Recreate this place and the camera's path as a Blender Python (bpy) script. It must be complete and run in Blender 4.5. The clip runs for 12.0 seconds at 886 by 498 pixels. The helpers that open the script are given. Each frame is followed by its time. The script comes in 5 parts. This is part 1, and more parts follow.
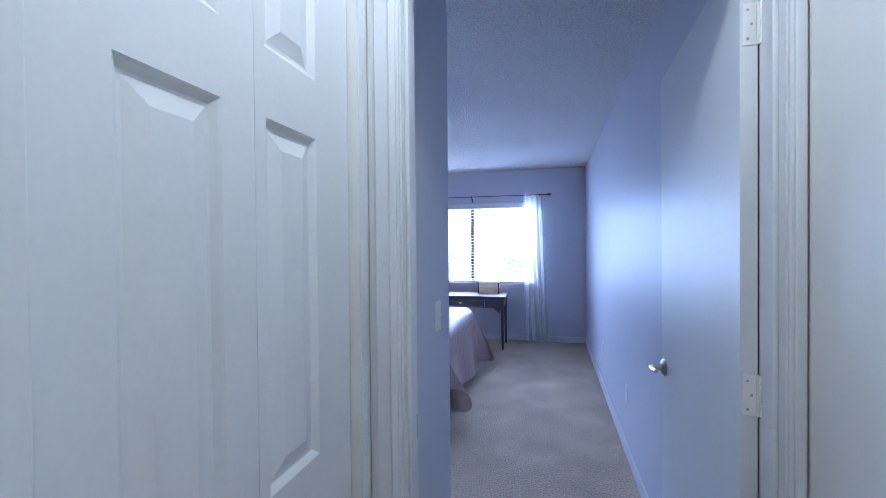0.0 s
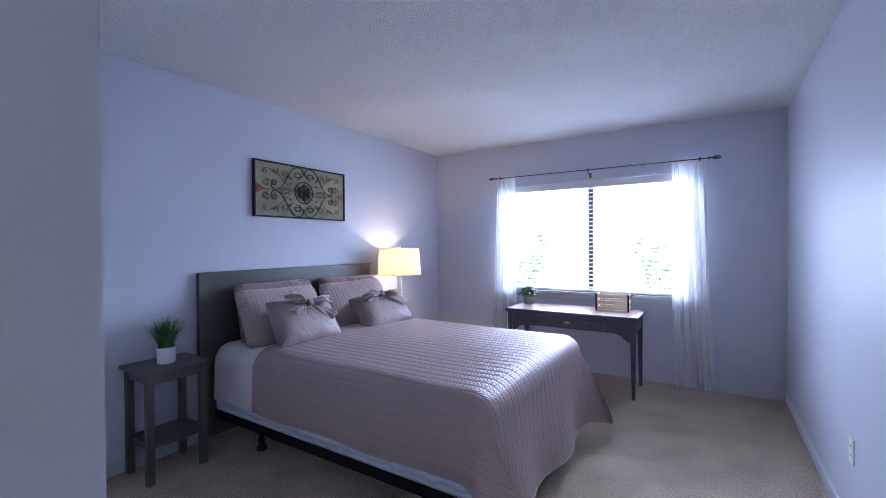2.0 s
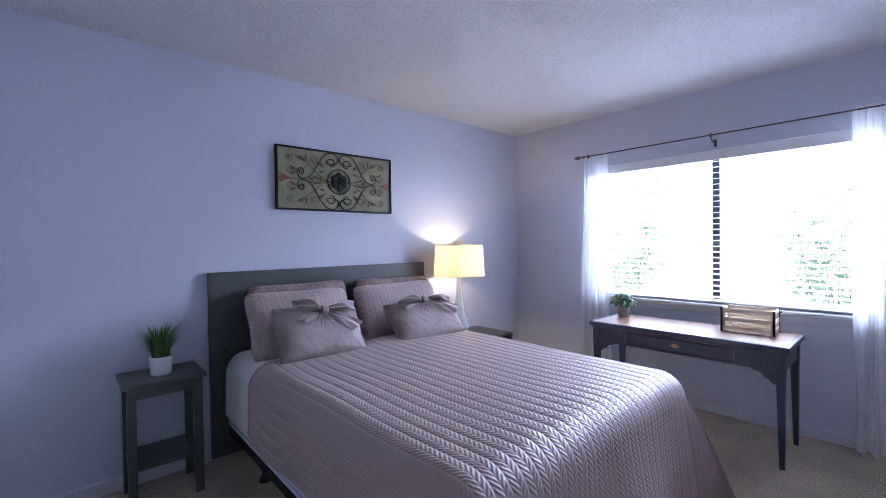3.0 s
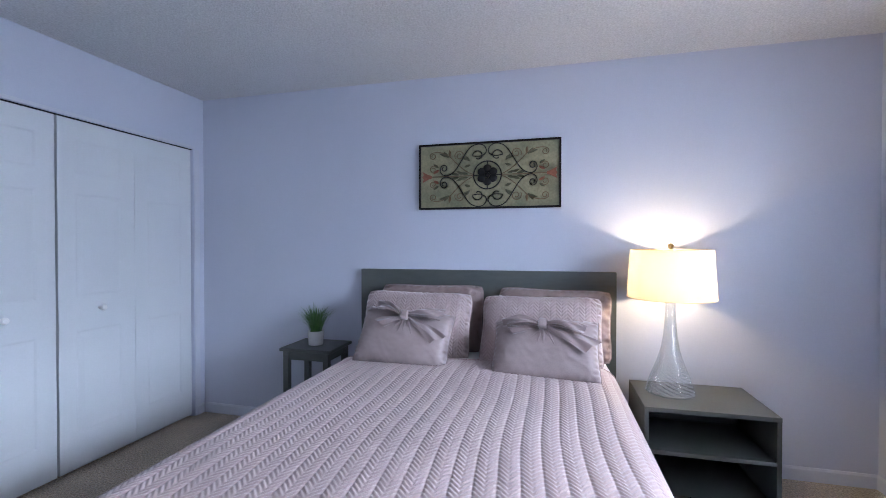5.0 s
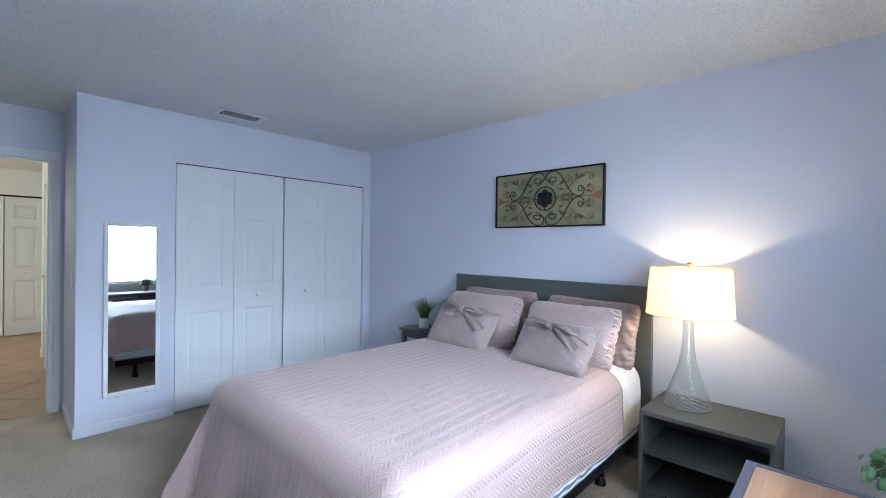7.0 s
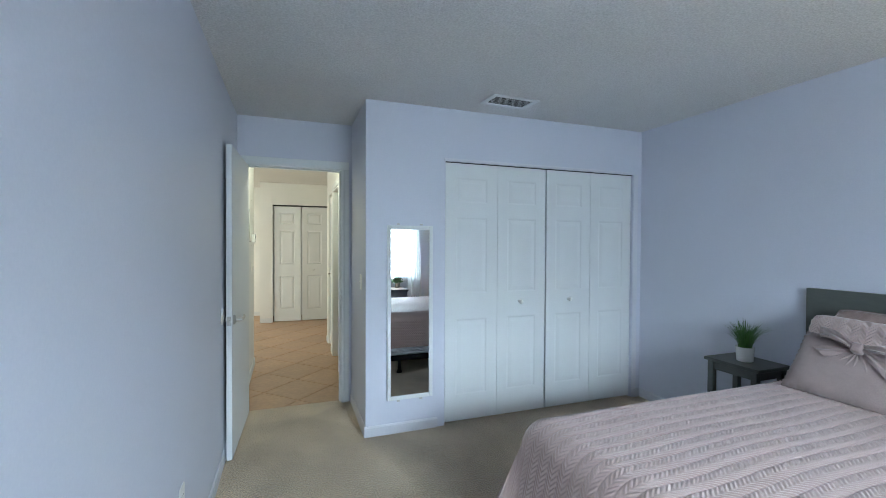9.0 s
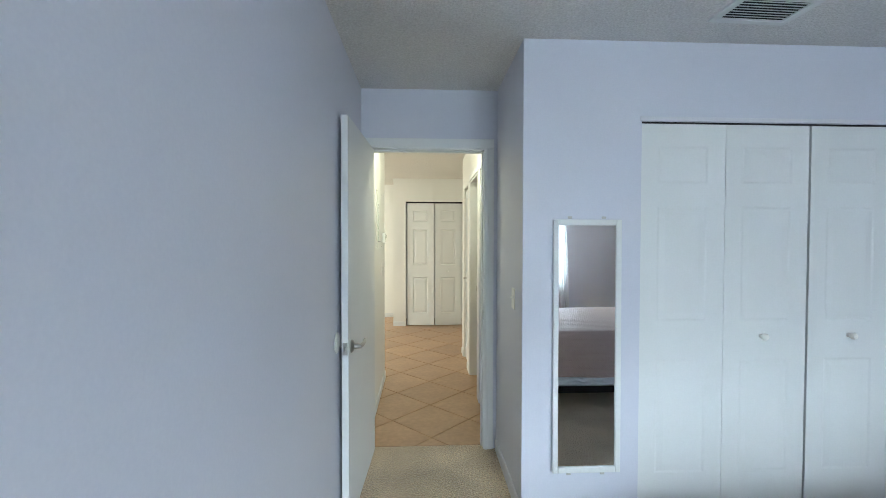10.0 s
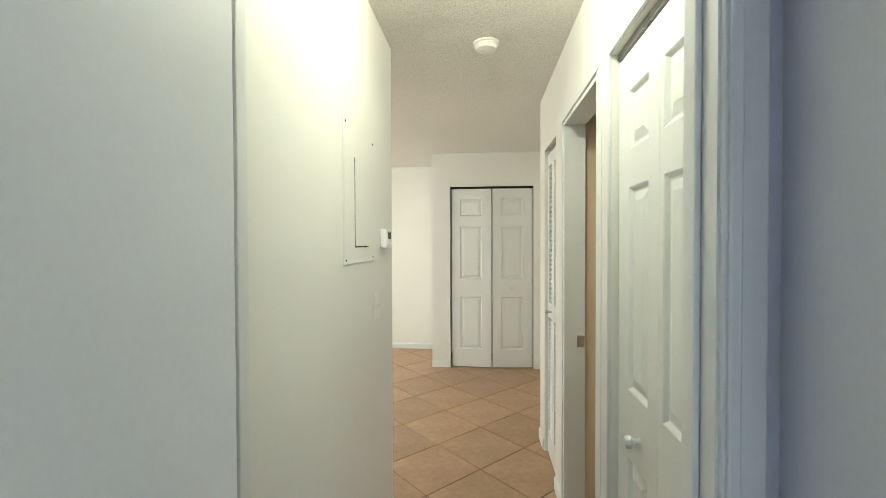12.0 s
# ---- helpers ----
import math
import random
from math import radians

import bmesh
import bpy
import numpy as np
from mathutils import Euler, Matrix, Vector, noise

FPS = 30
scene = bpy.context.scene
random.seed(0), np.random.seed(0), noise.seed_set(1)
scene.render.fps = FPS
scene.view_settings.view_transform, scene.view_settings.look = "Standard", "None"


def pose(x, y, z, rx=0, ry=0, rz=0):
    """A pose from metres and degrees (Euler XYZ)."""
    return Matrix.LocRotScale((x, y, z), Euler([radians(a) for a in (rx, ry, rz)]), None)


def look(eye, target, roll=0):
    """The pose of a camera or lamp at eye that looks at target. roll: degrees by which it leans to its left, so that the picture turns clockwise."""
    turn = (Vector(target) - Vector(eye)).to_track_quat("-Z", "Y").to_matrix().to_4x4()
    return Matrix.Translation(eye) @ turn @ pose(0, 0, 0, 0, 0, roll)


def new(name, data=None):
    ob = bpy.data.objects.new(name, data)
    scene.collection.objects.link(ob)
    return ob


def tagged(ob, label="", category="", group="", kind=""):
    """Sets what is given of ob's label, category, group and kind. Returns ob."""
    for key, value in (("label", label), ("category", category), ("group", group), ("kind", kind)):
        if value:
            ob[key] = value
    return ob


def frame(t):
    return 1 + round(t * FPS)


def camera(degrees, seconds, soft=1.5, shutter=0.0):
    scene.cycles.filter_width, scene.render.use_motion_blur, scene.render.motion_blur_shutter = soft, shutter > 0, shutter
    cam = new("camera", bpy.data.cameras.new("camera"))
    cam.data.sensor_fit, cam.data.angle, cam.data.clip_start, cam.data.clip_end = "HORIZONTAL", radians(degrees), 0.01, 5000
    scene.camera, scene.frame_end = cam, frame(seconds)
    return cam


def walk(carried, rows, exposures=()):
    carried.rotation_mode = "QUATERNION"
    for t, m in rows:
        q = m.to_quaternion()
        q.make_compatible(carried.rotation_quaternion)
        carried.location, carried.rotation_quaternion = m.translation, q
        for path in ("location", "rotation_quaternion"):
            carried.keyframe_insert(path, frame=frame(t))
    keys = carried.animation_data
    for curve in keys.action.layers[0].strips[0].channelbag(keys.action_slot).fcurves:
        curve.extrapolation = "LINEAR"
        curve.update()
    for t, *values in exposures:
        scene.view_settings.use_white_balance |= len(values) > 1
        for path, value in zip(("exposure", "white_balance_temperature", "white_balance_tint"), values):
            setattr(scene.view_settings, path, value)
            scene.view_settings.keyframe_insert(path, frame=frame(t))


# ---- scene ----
cam = camera(92.7, 12.0, soft=0.7)
PATH = [
    (0, (0.071, -1.288, 1.391), (-0.417, 0.652, 1.367), -0.5),
    (0.5, (0.114, -0.892, 1.331), (-0.384, 1.045, 1.313), -0.2),
    (1, (0.11, -0.487, 1.328), (-0.558, 1.398, 1.307), -0.4),
    (1.5, (0.091, -0.052, 1.335), (-0.787, 1.744, 1.31), -0.4),
    (2, (0.041, 0.372, 1.324), (-1.036, 2.057, 1.303), -0.4),
    (2.5, (-0.032, 0.802, 1.303), (-1.306, 2.345, 1.289), -0.3),
    (2.7, (-0.015, 0.971, 1.314), (-1.373, 2.439, 1.29), -0.5),
    (4.5, (-0.154, 2.635, 1.261), (-2.151, 2.745, 1.262), -0.2),
    (5, (-0.127, 3.138, 1.314), (-2.067, 2.65, 1.293), 0.0),
    (5.5, (-0.098, 3.599, 1.312), (-1.853, 2.64, 1.297), 0.1),
    (6, (-0.111, 4.005, 1.331), (-1.663, 2.743, 1.309), 0.2),
    (6.5, (-0.044, 4.33, 1.355), (-1.522, 2.983, 1.344), 0.2),
    (6.7, (-0.016, 4.416, 1.372), (-1.488, 3.061, 1.359), 0.5),
    (8.3, (0.147, 4.108, 1.421), (-0.975, 2.452, 1.396), 0.4),
    (8.5, (0.149, 3.952, 1.433), (-0.874, 2.234, 1.39), 0.5),
    (9, (0.165, 3.551, 1.415), (-0.52, 1.672, 1.384), 0.3),
    (9.5, (0.148, 3.102, 1.436), (-0.185, 1.131, 1.393), 0.2),
    (10, (0.147, 2.616, 1.436), (0.053, 0.618, 1.391), 0.1),
    (10.5, (0.105, 2.14, 1.446), (0.105, 0.14, 1.399), -0.3),
    (11, (0.07, 1.584, 1.444), (0.136, -0.414, 1.401), -0.0),
    (11.5, (0.084, 0.977, 1.421), (0.217, -1.019, 1.386), -0.1),
    (12, (0.076, 0.411, 1.433), (0.257, -1.581, 1.4), -0.2),
]
walk(cam, [(t, look(e, g, r)) for t, e, g, r in PATH],
     [(0.0, -0.74, 4600, 23), (1.0, -0.60, 4850, 24), (2.0, -0.71, 5300, 24), (2.7, -0.75, 5400, 24), (4.5, -0.46, 5550, 18), (5.5, -0.53, 5600, 17),
      (6.5, -0.47, 5600, 14), (8.5, -0.50, 5750, 3), (9.5, -0.30, 6050, 3), (10.5, -0.15, 6400, 5), (11.0, -0.08, 6600, 4), (11.5, 0.07, 6300, 5), (12.0, -0.27, 6100, 5)])

# ---- world and lights ----
world = bpy.data.worlds.new("world")
scene.world = world
world.use_nodes = True
sky = world.node_tree.nodes.new("ShaderNodeTexSky")
sky.sky_type, sky.sun_disc = "NISHITA", False
sky.sun_elevation, sky.sun_rotation = radians(48), radians(200)
world.node_tree.links.new(sky.outputs[0], world.node_tree.nodes["Background"].inputs[0])
world.node_tree.nodes["Background"].inputs[1].default_value = 0.15


def lamp(name, kind, m, energy, colour, **kw):
    data = bpy.data.lights.new(name, kind)
    data.energy, data.color = energy, colour
    if kind == "AREA":
        data.shape, data.size, data.size_y = "RECTANGLE", kw["size"], kw["size_y"]
        data.spread = radians(kw.get("spread", 180))
    elif kind == "POINT":
        data.shadow_soft_size = kw["radius"]
    elif kind == "SUN":
        data.angle = kw["angle"]
    ob = new(name, data)
    ob.matrix_world = m
    return ob


# daylight at the bedroom window, warm fill from the unseen living room, the bedside bulb, the hall's ceiling bulb
lamp("window_daylight", "AREA", look((-1.065, 5.02, 1.42), (-1.13, 4.0, 1.2)), 92, (0.80, 0.90, 1.0), size=1.86, size_y=1.14, spread=140)
lamp("sky_daylight", "AREA", look((-1.2, 6.8, 3.2), (-1.065, 4.9, 1.4)), 2500, (0.80, 0.90, 1.0), size=3.0, size_y=2.2)
# added out of view, tinted warm to brighten the far hall
lamp("living_daylight", "AREA", look((3.25, -3.6, 1.4), (0, -3.6, 1.2)), 88, (1.0, 0.92, 0.74), size=1.5, size_y=1.3)
lamp("bedside_bulb", "POINT", pose(-2.676, 3.782, 1.165), 20, (1.0, 0.74, 0.38), radius=0.03)
lamp("hall_bulb", "POINT", pose(0.04, -0.82, 2.345), 25, (1.0, 0.95, 0.70), radius=0.05)
lamp("sun", "SUN", look((0, 0, 10), (2.5, 3.5, 0)), 2.0, (1.0, 0.95, 0.88), angle=radians(0.5))


# ---- materials ----
def material(name, colour, rough=0.5, metal=0.0, vary=0.06, big=3.0, fine=60.0, bump=0.1, depth=0.002, spec=0.5, sheen=0.0,
             rough_vary=0.08, second=None, stretch=(1, 1, 1)):
    """Two scales of tone, a fine relief and uneven gloss."""
    m = bpy.data.materials.new(name)
    m.use_nodes = True
    nt = m.node_tree
    p = nt.nodes["Principled BSDF"]
    p.inputs["Metallic"].default_value = metal
    p.inputs["Specular IOR Level"].default_value = spec
    p.inputs["Sheen Weight"].default_value = sheen
    tc = nt.nodes.new("ShaderNodeTexCoord")
    mp = nt.nodes.new("ShaderNodeMapping")
    mp.inputs["Scale"].default_value = stretch
    nt.links.new(tc.outputs["Object"], mp.inputs[0])

    def noise_node(scale, detail):
        n = nt.nodes.new("ShaderNodeTexNoise")
        n.inputs["Scale"].default_value, n.inputs["Detail"].default_value = scale, detail
        nt.links.new(mp.outputs[0], n.inputs["Vector"])
        return n

    n1, n2 = noise_node(big, 3), noise_node(fine, 4)
    r = nt.nodes.new("ShaderNodeValToRGB")
    c2 = second or tuple(c * (1 - 2 * vary) for c in colour)
    r.color_ramp.elements[0].position, r.color_ramp.elements[1].position = 0.3, 0.7
    r.color_ramp.elements[0].color, r.color_ramp.elements[1].color = (*c2, 1), (*colour, 1)
    nt.links.new(n1.outputs[0], r.inputs[0])
    mix = nt.nodes.new("ShaderNodeMixRGB")
    mix.blend_type = "OVERLAY"
    mix.inputs[0].default_value = min(1, vary * 3)
    nt.links.new(r.outputs[0], mix.inputs[1])
    nt.links.new(n2.outputs[0], mix.inputs[2])
    nt.links.new(mix.outputs[0], p.inputs["Base Color"])
    rr = nt.nodes.new("ShaderNodeMapRange")
    rr.inputs["To Min"].default_value, rr.inputs["To Max"].default_value = max(0.02, rough - rough_vary), min(1, rough + rough_vary)
    nt.links.new(n1.outputs[0], rr.inputs[0])
    nt.links.new(rr.outputs[0], p.inputs["Roughness"])
    if bump:
        b = nt.nodes.new("ShaderNodeBump")
        b.inputs["Strength"].default_value, b.inputs["Distance"].default_value = bump, depth
        nt.links.new(n2.outputs[0], b.inputs["Height"])
        nt.links.new(b.outputs[0], p.inputs["Normal"])
    return m


WALL = material("lavender_paint", (0.60, 0.618, 0.705), 0.46, spec=0.34, vary=0.025, big=1.3, fine=140, bump=0.12, depth=0.0015)
WHITE = material("white_paint", (0.71, 0.73, 0.74), 0.47, vary=0.03, big=2.0, fine=90, bump=0.06, depth=0.001, spec=0.4)
HALLP = material("cream_paint", (0.76, 0.76, 0.735), 0.45, vary=0.025, big=1.5, fine=130, bump=0.15, depth=0.0015)
TRIM = material("trim_paint", (0.63, 0.64, 0.70), 0.32, vary=0.03, big=4, fine=70, bump=0.05, depth=0.001)
# near-black that stands in for shade in slots, gaps and the vent
DARKGAP = material("painted_gap_shade", (0.02, 0.02, 0.022), 0.9)
CHROME = material("brushed_nickel", (0.50, 0.49, 0.47), 0.30, 1.0, vary=0.03, fine=300, bump=0.05, depth=0.0005)
BRASS = material("polished_brass", (0.55, 0.42, 0.22), 0.32, 1.0, vary=0.03)
GREEN = material("grey_green_paint", (0.088, 0.096, 0.088), 0.40, vary=0.08, big=5, fine=45, bump=0.12, depth=0.0012, stretch=(1, 0.25, 1))
GREYGREEN = material("stone_grey_paint", (0.085, 0.09, 0.082), 0.45, vary=0.06, big=5, fine=60, bump=0.1, depth=0.001)
NAVY = material("slate_blue_paint", (0.045, 0.05, 0.075), 0.35, vary=0.1, big=8, fine=60, bump=0.1, depth=0.001)
WOODTOP = material("worn_oak_veneer", (0.36, 0.20, 0.11), 0.32, vary=0.12, big=6, fine=40, bump=0.08, depth=0.001, second=(0.24, 0.12, 0.065), stretch=(0.15, 2.5, 1))
PINE = material("pale_pine", (0.78, 0.67, 0.52), 0.55, vary=0.1, big=10, fine=50, bump=0.1, depth=0.001, second=(0.68, 0.55, 0.40), stretch=(0.2, 2, 2))
IRON = material("black_iron", (0.015, 0.014, 0.014), 0.45, 0.6, vary=0.1, fine=120, bump=0.2, depth=0.001)
QUILT = material("taupe_quilt", (0.40, 0.295, 0.272), 0.38, vary=0.05, big=2, fine=380, bump=0.25, depth=0.0012, sheen=0.25, spec=0.5)
SHAM = material("taupe_sham", (0.42, 0.32, 0.302), 0.42, vary=0.05, big=5, fine=380, bump=0.2, depth=0.001, sheen=0.35)
SATIN = material("taupe_satin", (0.31, 0.24, 0.23), 0.43, vary=0.08, big=9, fine=240, bump=0.12, depth=0.001, sheen=0.3, spec=0.3)
BROWNSATIN = material("cocoa_satin", (0.29, 0.21, 0.19), 0.30, vary=0.1, big=9, fine=240, bump=0.12, depth=0.001, sheen=0.1, spec=0.4)
SHEET = material("off_white_cotton", (0.76, 0.72, 0.71), 0.8, vary=0.04, big=6, fine=400, bump=0.15, depth=0.0008, sheen=0.2)
TICKING = material("blue_white_ticking", (0.66, 0.72, 0.80), 0.75, vary=0.08, big=9, fine=60, bump=0.35, depth=0.004, stretch=(0.6, 1, 2.4))
def quilted_wave(m):
    nt = m.node_tree
    tc, w = nt.nodes.new("ShaderNodeTexCoord"), nt.nodes.new("ShaderNodeTexWave")
    w.bands_direction = "Z"
    w.inputs["Scale"].default_value, w.inputs["Distortion"].default_value = 9.0, 3.0
    w.inputs["Detail"].default_value, w.inputs["Detail Scale"].default_value = 0.0, 1.6
    b = nt.nodes.new("ShaderNodeBump")
    b.inputs["Strength"].default_value, b.inputs["Distance"].default_value = 0.9, 0.012
    nt.links.new(tc.outputs["Object"], w.inputs["Vector"])
    nt.links.new(w.outputs[1], b.inputs["Height"])
    nt.links.new(b.outputs[0], nt.nodes["Principled BSDF"].inputs["Normal"])


quilted_wave(TICKING)
PLASTIC = material("white_plastic", (0.80, 0.80, 0.77), 0.3, vary=0.01, bump=0)
POT = material("white_glazed_pot", (0.82, 0.82, 0.82), 0.25, vary=0.02, bump=0.03)
GREYPOT = material("grey_stone_pot", (0.36, 0.35, 0.33), 0.8, vary=0.15, big=30, fine=150, bump=0.4)
SOIL = material("dark_soil", (0.03, 0.022, 0.016), 0.95, vary=0.2, fine=200, bump=0.8, depth=0.004)
GRASSY = material("grass_blade_green", (0.07, 0.17, 0.03), 0.45, vary=0.18, big=25, fine=120, second=(0.03, 0.085, 0.02))
LEAFY = material("succulent_green", (0.10, 0.20, 0.08), 0.5, vary=0.15, big=30, second=(0.05, 0.12, 0.05))
BARK = material("bark", (0.13, 0.09, 0.06), 0.9, vary=0.2, fine=30, bump=0.8, depth=0.01)
LAWN = material("lawn", (0.07, 0.11, 0.035), 0.9, vary=0.2, big=2, fine=80, bump=0.6, depth=0.02)
PEWTER = material("dark_pewter", (0.10, 0.085, 0.075), 0.45, 0.6, vary=0.1)
BLACKM = material("black_steel", (0.018, 0.018, 0.02), 0.5, 0.7, vary=0.1)
# charcoal of screws and display, also the nightstand's painted inner shade
DARKIN = material("charcoal_and_recess", (0.055, 0.057, 0.055), 0.5, vary=0.08, big=6, fine=60, bump=0.05)
BEIGEW = material("warm_beige_paint", (0.76, 0.62, 0.44), 0.5, vary=0.03)
BOARD = material("aged_olive_board", (0.31, 0.28, 0.16), 0.6, vary=0.12, big=6, fine=70, bump=0.1, second=(0.16, 0.16, 0.095))
VINE = material("painted_vine_green", (0.10, 0.10, 0.05), 0.6, vary=0.1)
RUST = material("painted_rust", (0.28, 0.10, 0.05), 0.6, vary=0.12, big=20)
GOLDVINE = material("painted_bronze", (0.17, 0.11, 0.05), 0.5, 0.3, vary=0.12)
SLAT = material("white_blind_slat", (0.80, 0.81, 0.82), 0.45, vary=0.01, bump=0)
GROUT = material("brown_grout", (0.085, 0.058, 0.042), 0.95, vary=0.12, big=5, fine=150, bump=0.4)


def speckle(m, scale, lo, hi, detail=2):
    """Random light-dark grain in the colour: carpet fibres, and shading among ceiling crumbs."""
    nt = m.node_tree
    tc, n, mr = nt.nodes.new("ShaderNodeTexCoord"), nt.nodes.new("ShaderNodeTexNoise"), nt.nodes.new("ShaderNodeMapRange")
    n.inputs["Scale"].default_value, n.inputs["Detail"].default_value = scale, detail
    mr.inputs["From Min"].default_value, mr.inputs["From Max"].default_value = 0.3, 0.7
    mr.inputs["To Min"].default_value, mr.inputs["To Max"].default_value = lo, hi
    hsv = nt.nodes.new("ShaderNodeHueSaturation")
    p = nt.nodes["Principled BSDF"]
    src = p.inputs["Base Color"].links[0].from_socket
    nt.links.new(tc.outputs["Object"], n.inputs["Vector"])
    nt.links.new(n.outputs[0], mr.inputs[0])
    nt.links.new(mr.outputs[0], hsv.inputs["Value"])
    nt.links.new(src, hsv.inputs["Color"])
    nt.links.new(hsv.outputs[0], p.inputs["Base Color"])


def popcorn(name, colour):
    m = material(name, colour, 0.95, vary=0.03, big=1.2, fine=60, bump=0, spec=0.2)
    nt = m.node_tree
    tc = nt.nodes.new("ShaderNodeTexCoord")
    a, v = nt.nodes.new("ShaderNodeTexNoise"), nt.nodes.new("ShaderNodeTexVoronoi")
    a.inputs["Scale"].default_value, a.inputs["Detail"].default_value = 75, 4
    v.inputs["Scale"].default_value = 115
    add = nt.nodes.new("ShaderNodeMath")
    add.operation = "SUBTRACT"
    for n in (a, v):
        nt.links.new(tc.outputs["Object"], n.inputs["Vector"])
    nt.links.new(a.outputs[0], add.inputs[0])
    nt.links.new(v.outputs["Distance"], add.inputs[1])
    b = nt.nodes.new("ShaderNodeBump")
    b.inputs["Strength"].default_value, b.inputs["Distance"].default_value = 0.65, 0.008
    nt.links.new(add.outputs[0], b.inputs["Height"])
    nt.links.new(b.outputs[0], nt.nodes["Principled BSDF"].inputs["Normal"])
    # crumb shading put into the colour as random grain, besides the bump
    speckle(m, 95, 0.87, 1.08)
    return m


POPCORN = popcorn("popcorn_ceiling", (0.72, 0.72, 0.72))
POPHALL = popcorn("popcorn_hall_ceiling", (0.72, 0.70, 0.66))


def carpet_material():
    m = material("beige_carpet", (0.62, 0.505, 0.36), 0.98, vary=0.18, big=2.6, fine=85, bump=1.0, depth=0.03, spec=0.1, sheen=0.25,
                 second=(0.46, 0.37, 0.26))
    speckle(m, 120, 0.58, 1.38, 3)
    speckle(m, 3.2, 0.86, 1.10, 3)
    return m


CARPET = carpet_material()


def tile_material():
    m = material("tan_ceramic_tile", (0.42, 0.275, 0.168), 0.36, vary=0.09, big=4.5, fine=26, bump=0.08, depth=0.002, second=(0.34, 0.215, 0.13))
    nt = m.node_tree
    info = nt.nodes.new("ShaderNodeObjectInfo")
    hsv = nt.nodes.new("ShaderNodeHueSaturation")
    mr = nt.nodes.new("ShaderNodeMapRange")
    mr.inputs["To Min"].default_value, mr.inputs["To Max"].default_value = 0.9, 1.08
    p = nt.nodes["Principled BSDF"]
    src = p.inputs["Base Color"].links[0].from_socket
    nt.links.new(info.outputs["Random"], mr.inputs[0])
    nt.links.new(mr.outputs[0], hsv.inputs["Value"])
    nt.links.new(src, hsv.inputs["Color"])
    nt.links.new(hsv.outputs[0], p.inputs["Base Color"])
    return m


TILE = tile_material()


def simple(name, build):
    m = bpy.data.materials.new(name)
    m.use_nodes = True
    nt = m.node_tree
    nt.nodes.remove(nt.nodes["Principled BSDF"])
    nt.links.new(build(nt), nt.nodes["Material Output"].inputs[0])
    return m


def sheer(nt):
    t, tr, d = nt.nodes.new("ShaderNodeBsdfTransparent"), nt.nodes.new("ShaderNodeBsdfTranslucent"), nt.nodes.new("ShaderNodeBsdfDiffuse")
    tr.inputs[0].default_value = (0.95, 0.955, 0.96, 1)
    d.inputs[0].default_value = (0.9, 0.905, 0.92, 1)
    w = nt.nodes.new("ShaderNodeTexNoise")
    w.inputs["Scale"].default_value = 9
    mr = nt.nodes.new("ShaderNodeMapRange")
    mr.inputs["To Min"].default_value, mr.inputs["To Max"].default_value = 0.66, 0.88
    nt.links.new(w.outputs[0], mr.inputs[0])
    a, b = nt.nodes.new("ShaderNodeMixShader"), nt.nodes.new("ShaderNodeMixShader")
    nt.links.new(tr.outputs[0], a.inputs[1])
    nt.links.new(d.outputs[0], a.inputs[2])
    a.inputs[0].default_value = 0.5
    nt.links.new(mr.outputs[0], b.inputs[0])
    nt.links.new(t.outputs[0], b.inputs[1])
    nt.links.new(a.outputs[0], b.inputs[2])
    return b.outputs[0]


def shade(nt):
    tr, d, a = nt.nodes.new("ShaderNodeBsdfTranslucent"), nt.nodes.new("ShaderNodeBsdfDiffuse"), nt.nodes.new("ShaderNodeMixShader")
    tr.inputs[0].default_value = (0.55, 0.45, 0.31, 1)
    d.inputs[0].default_value = (0.80, 0.76, 0.68, 1)
    w = nt.nodes.new("ShaderNodeTexNoise")
    w.inputs["Scale"].default_value = 260
    b = nt.nodes.new("ShaderNodeBump")
    b.inputs["Strength"].default_value, b.inputs["Distance"].default_value = 0.2, 0.001
    nt.links.new(w.outputs[0], b.inputs["Height"])
    nt.links.new(b.outputs[0], d.inputs["Normal"])
    a.inputs[0].default_value = 0.5
    nt.links.new(tr.outputs[0], a.inputs[1])
    nt.links.new(d.outputs[0], a.inputs[2])
    return a.outputs[0]


def leaf_bsdf(nt):
    tr, d, a = nt.nodes.new("ShaderNodeBsdfTranslucent"), nt.nodes.new("ShaderNodeBsdfDiffuse"), nt.nodes.new("ShaderNodeMixShader")
    tr.inputs[0].default_value, d.inputs[0].default_value = (0.42, 0.50, 0.34, 1), (0.12, 0.16, 0.09, 1)
    a.inputs[0].default_value = 0.4
    nt.links.new(tr.outputs[0], a.inputs[1])
    nt.links.new(d.outputs[0], a.inputs[2])
    return a.outputs[0]


def frosted(nt):
    tr, g, a = nt.nodes.new("ShaderNodeBsdfTranslucent"), nt.nodes.new("ShaderNodeBsdfTransparent"), nt.nodes.new("ShaderNodeMixShader")
    tr.inputs[0].default_value = (0.95, 0.93, 0.88, 1)
    a.inputs[0].default_value = 0.55
    nt.links.new(tr.outputs[0], a.inputs[1])
    nt.links.new(g.outputs[0], a.inputs[2])
    return a.outputs[0]


def mirror_bsdf(nt):
    g = nt.nodes.new("ShaderNodeBsdfGlossy")
    g.inputs[0].default_value, g.inputs["Roughness"].default_value = (0.86, 0.88, 0.88, 1), 0.0
    return g.outputs[0]


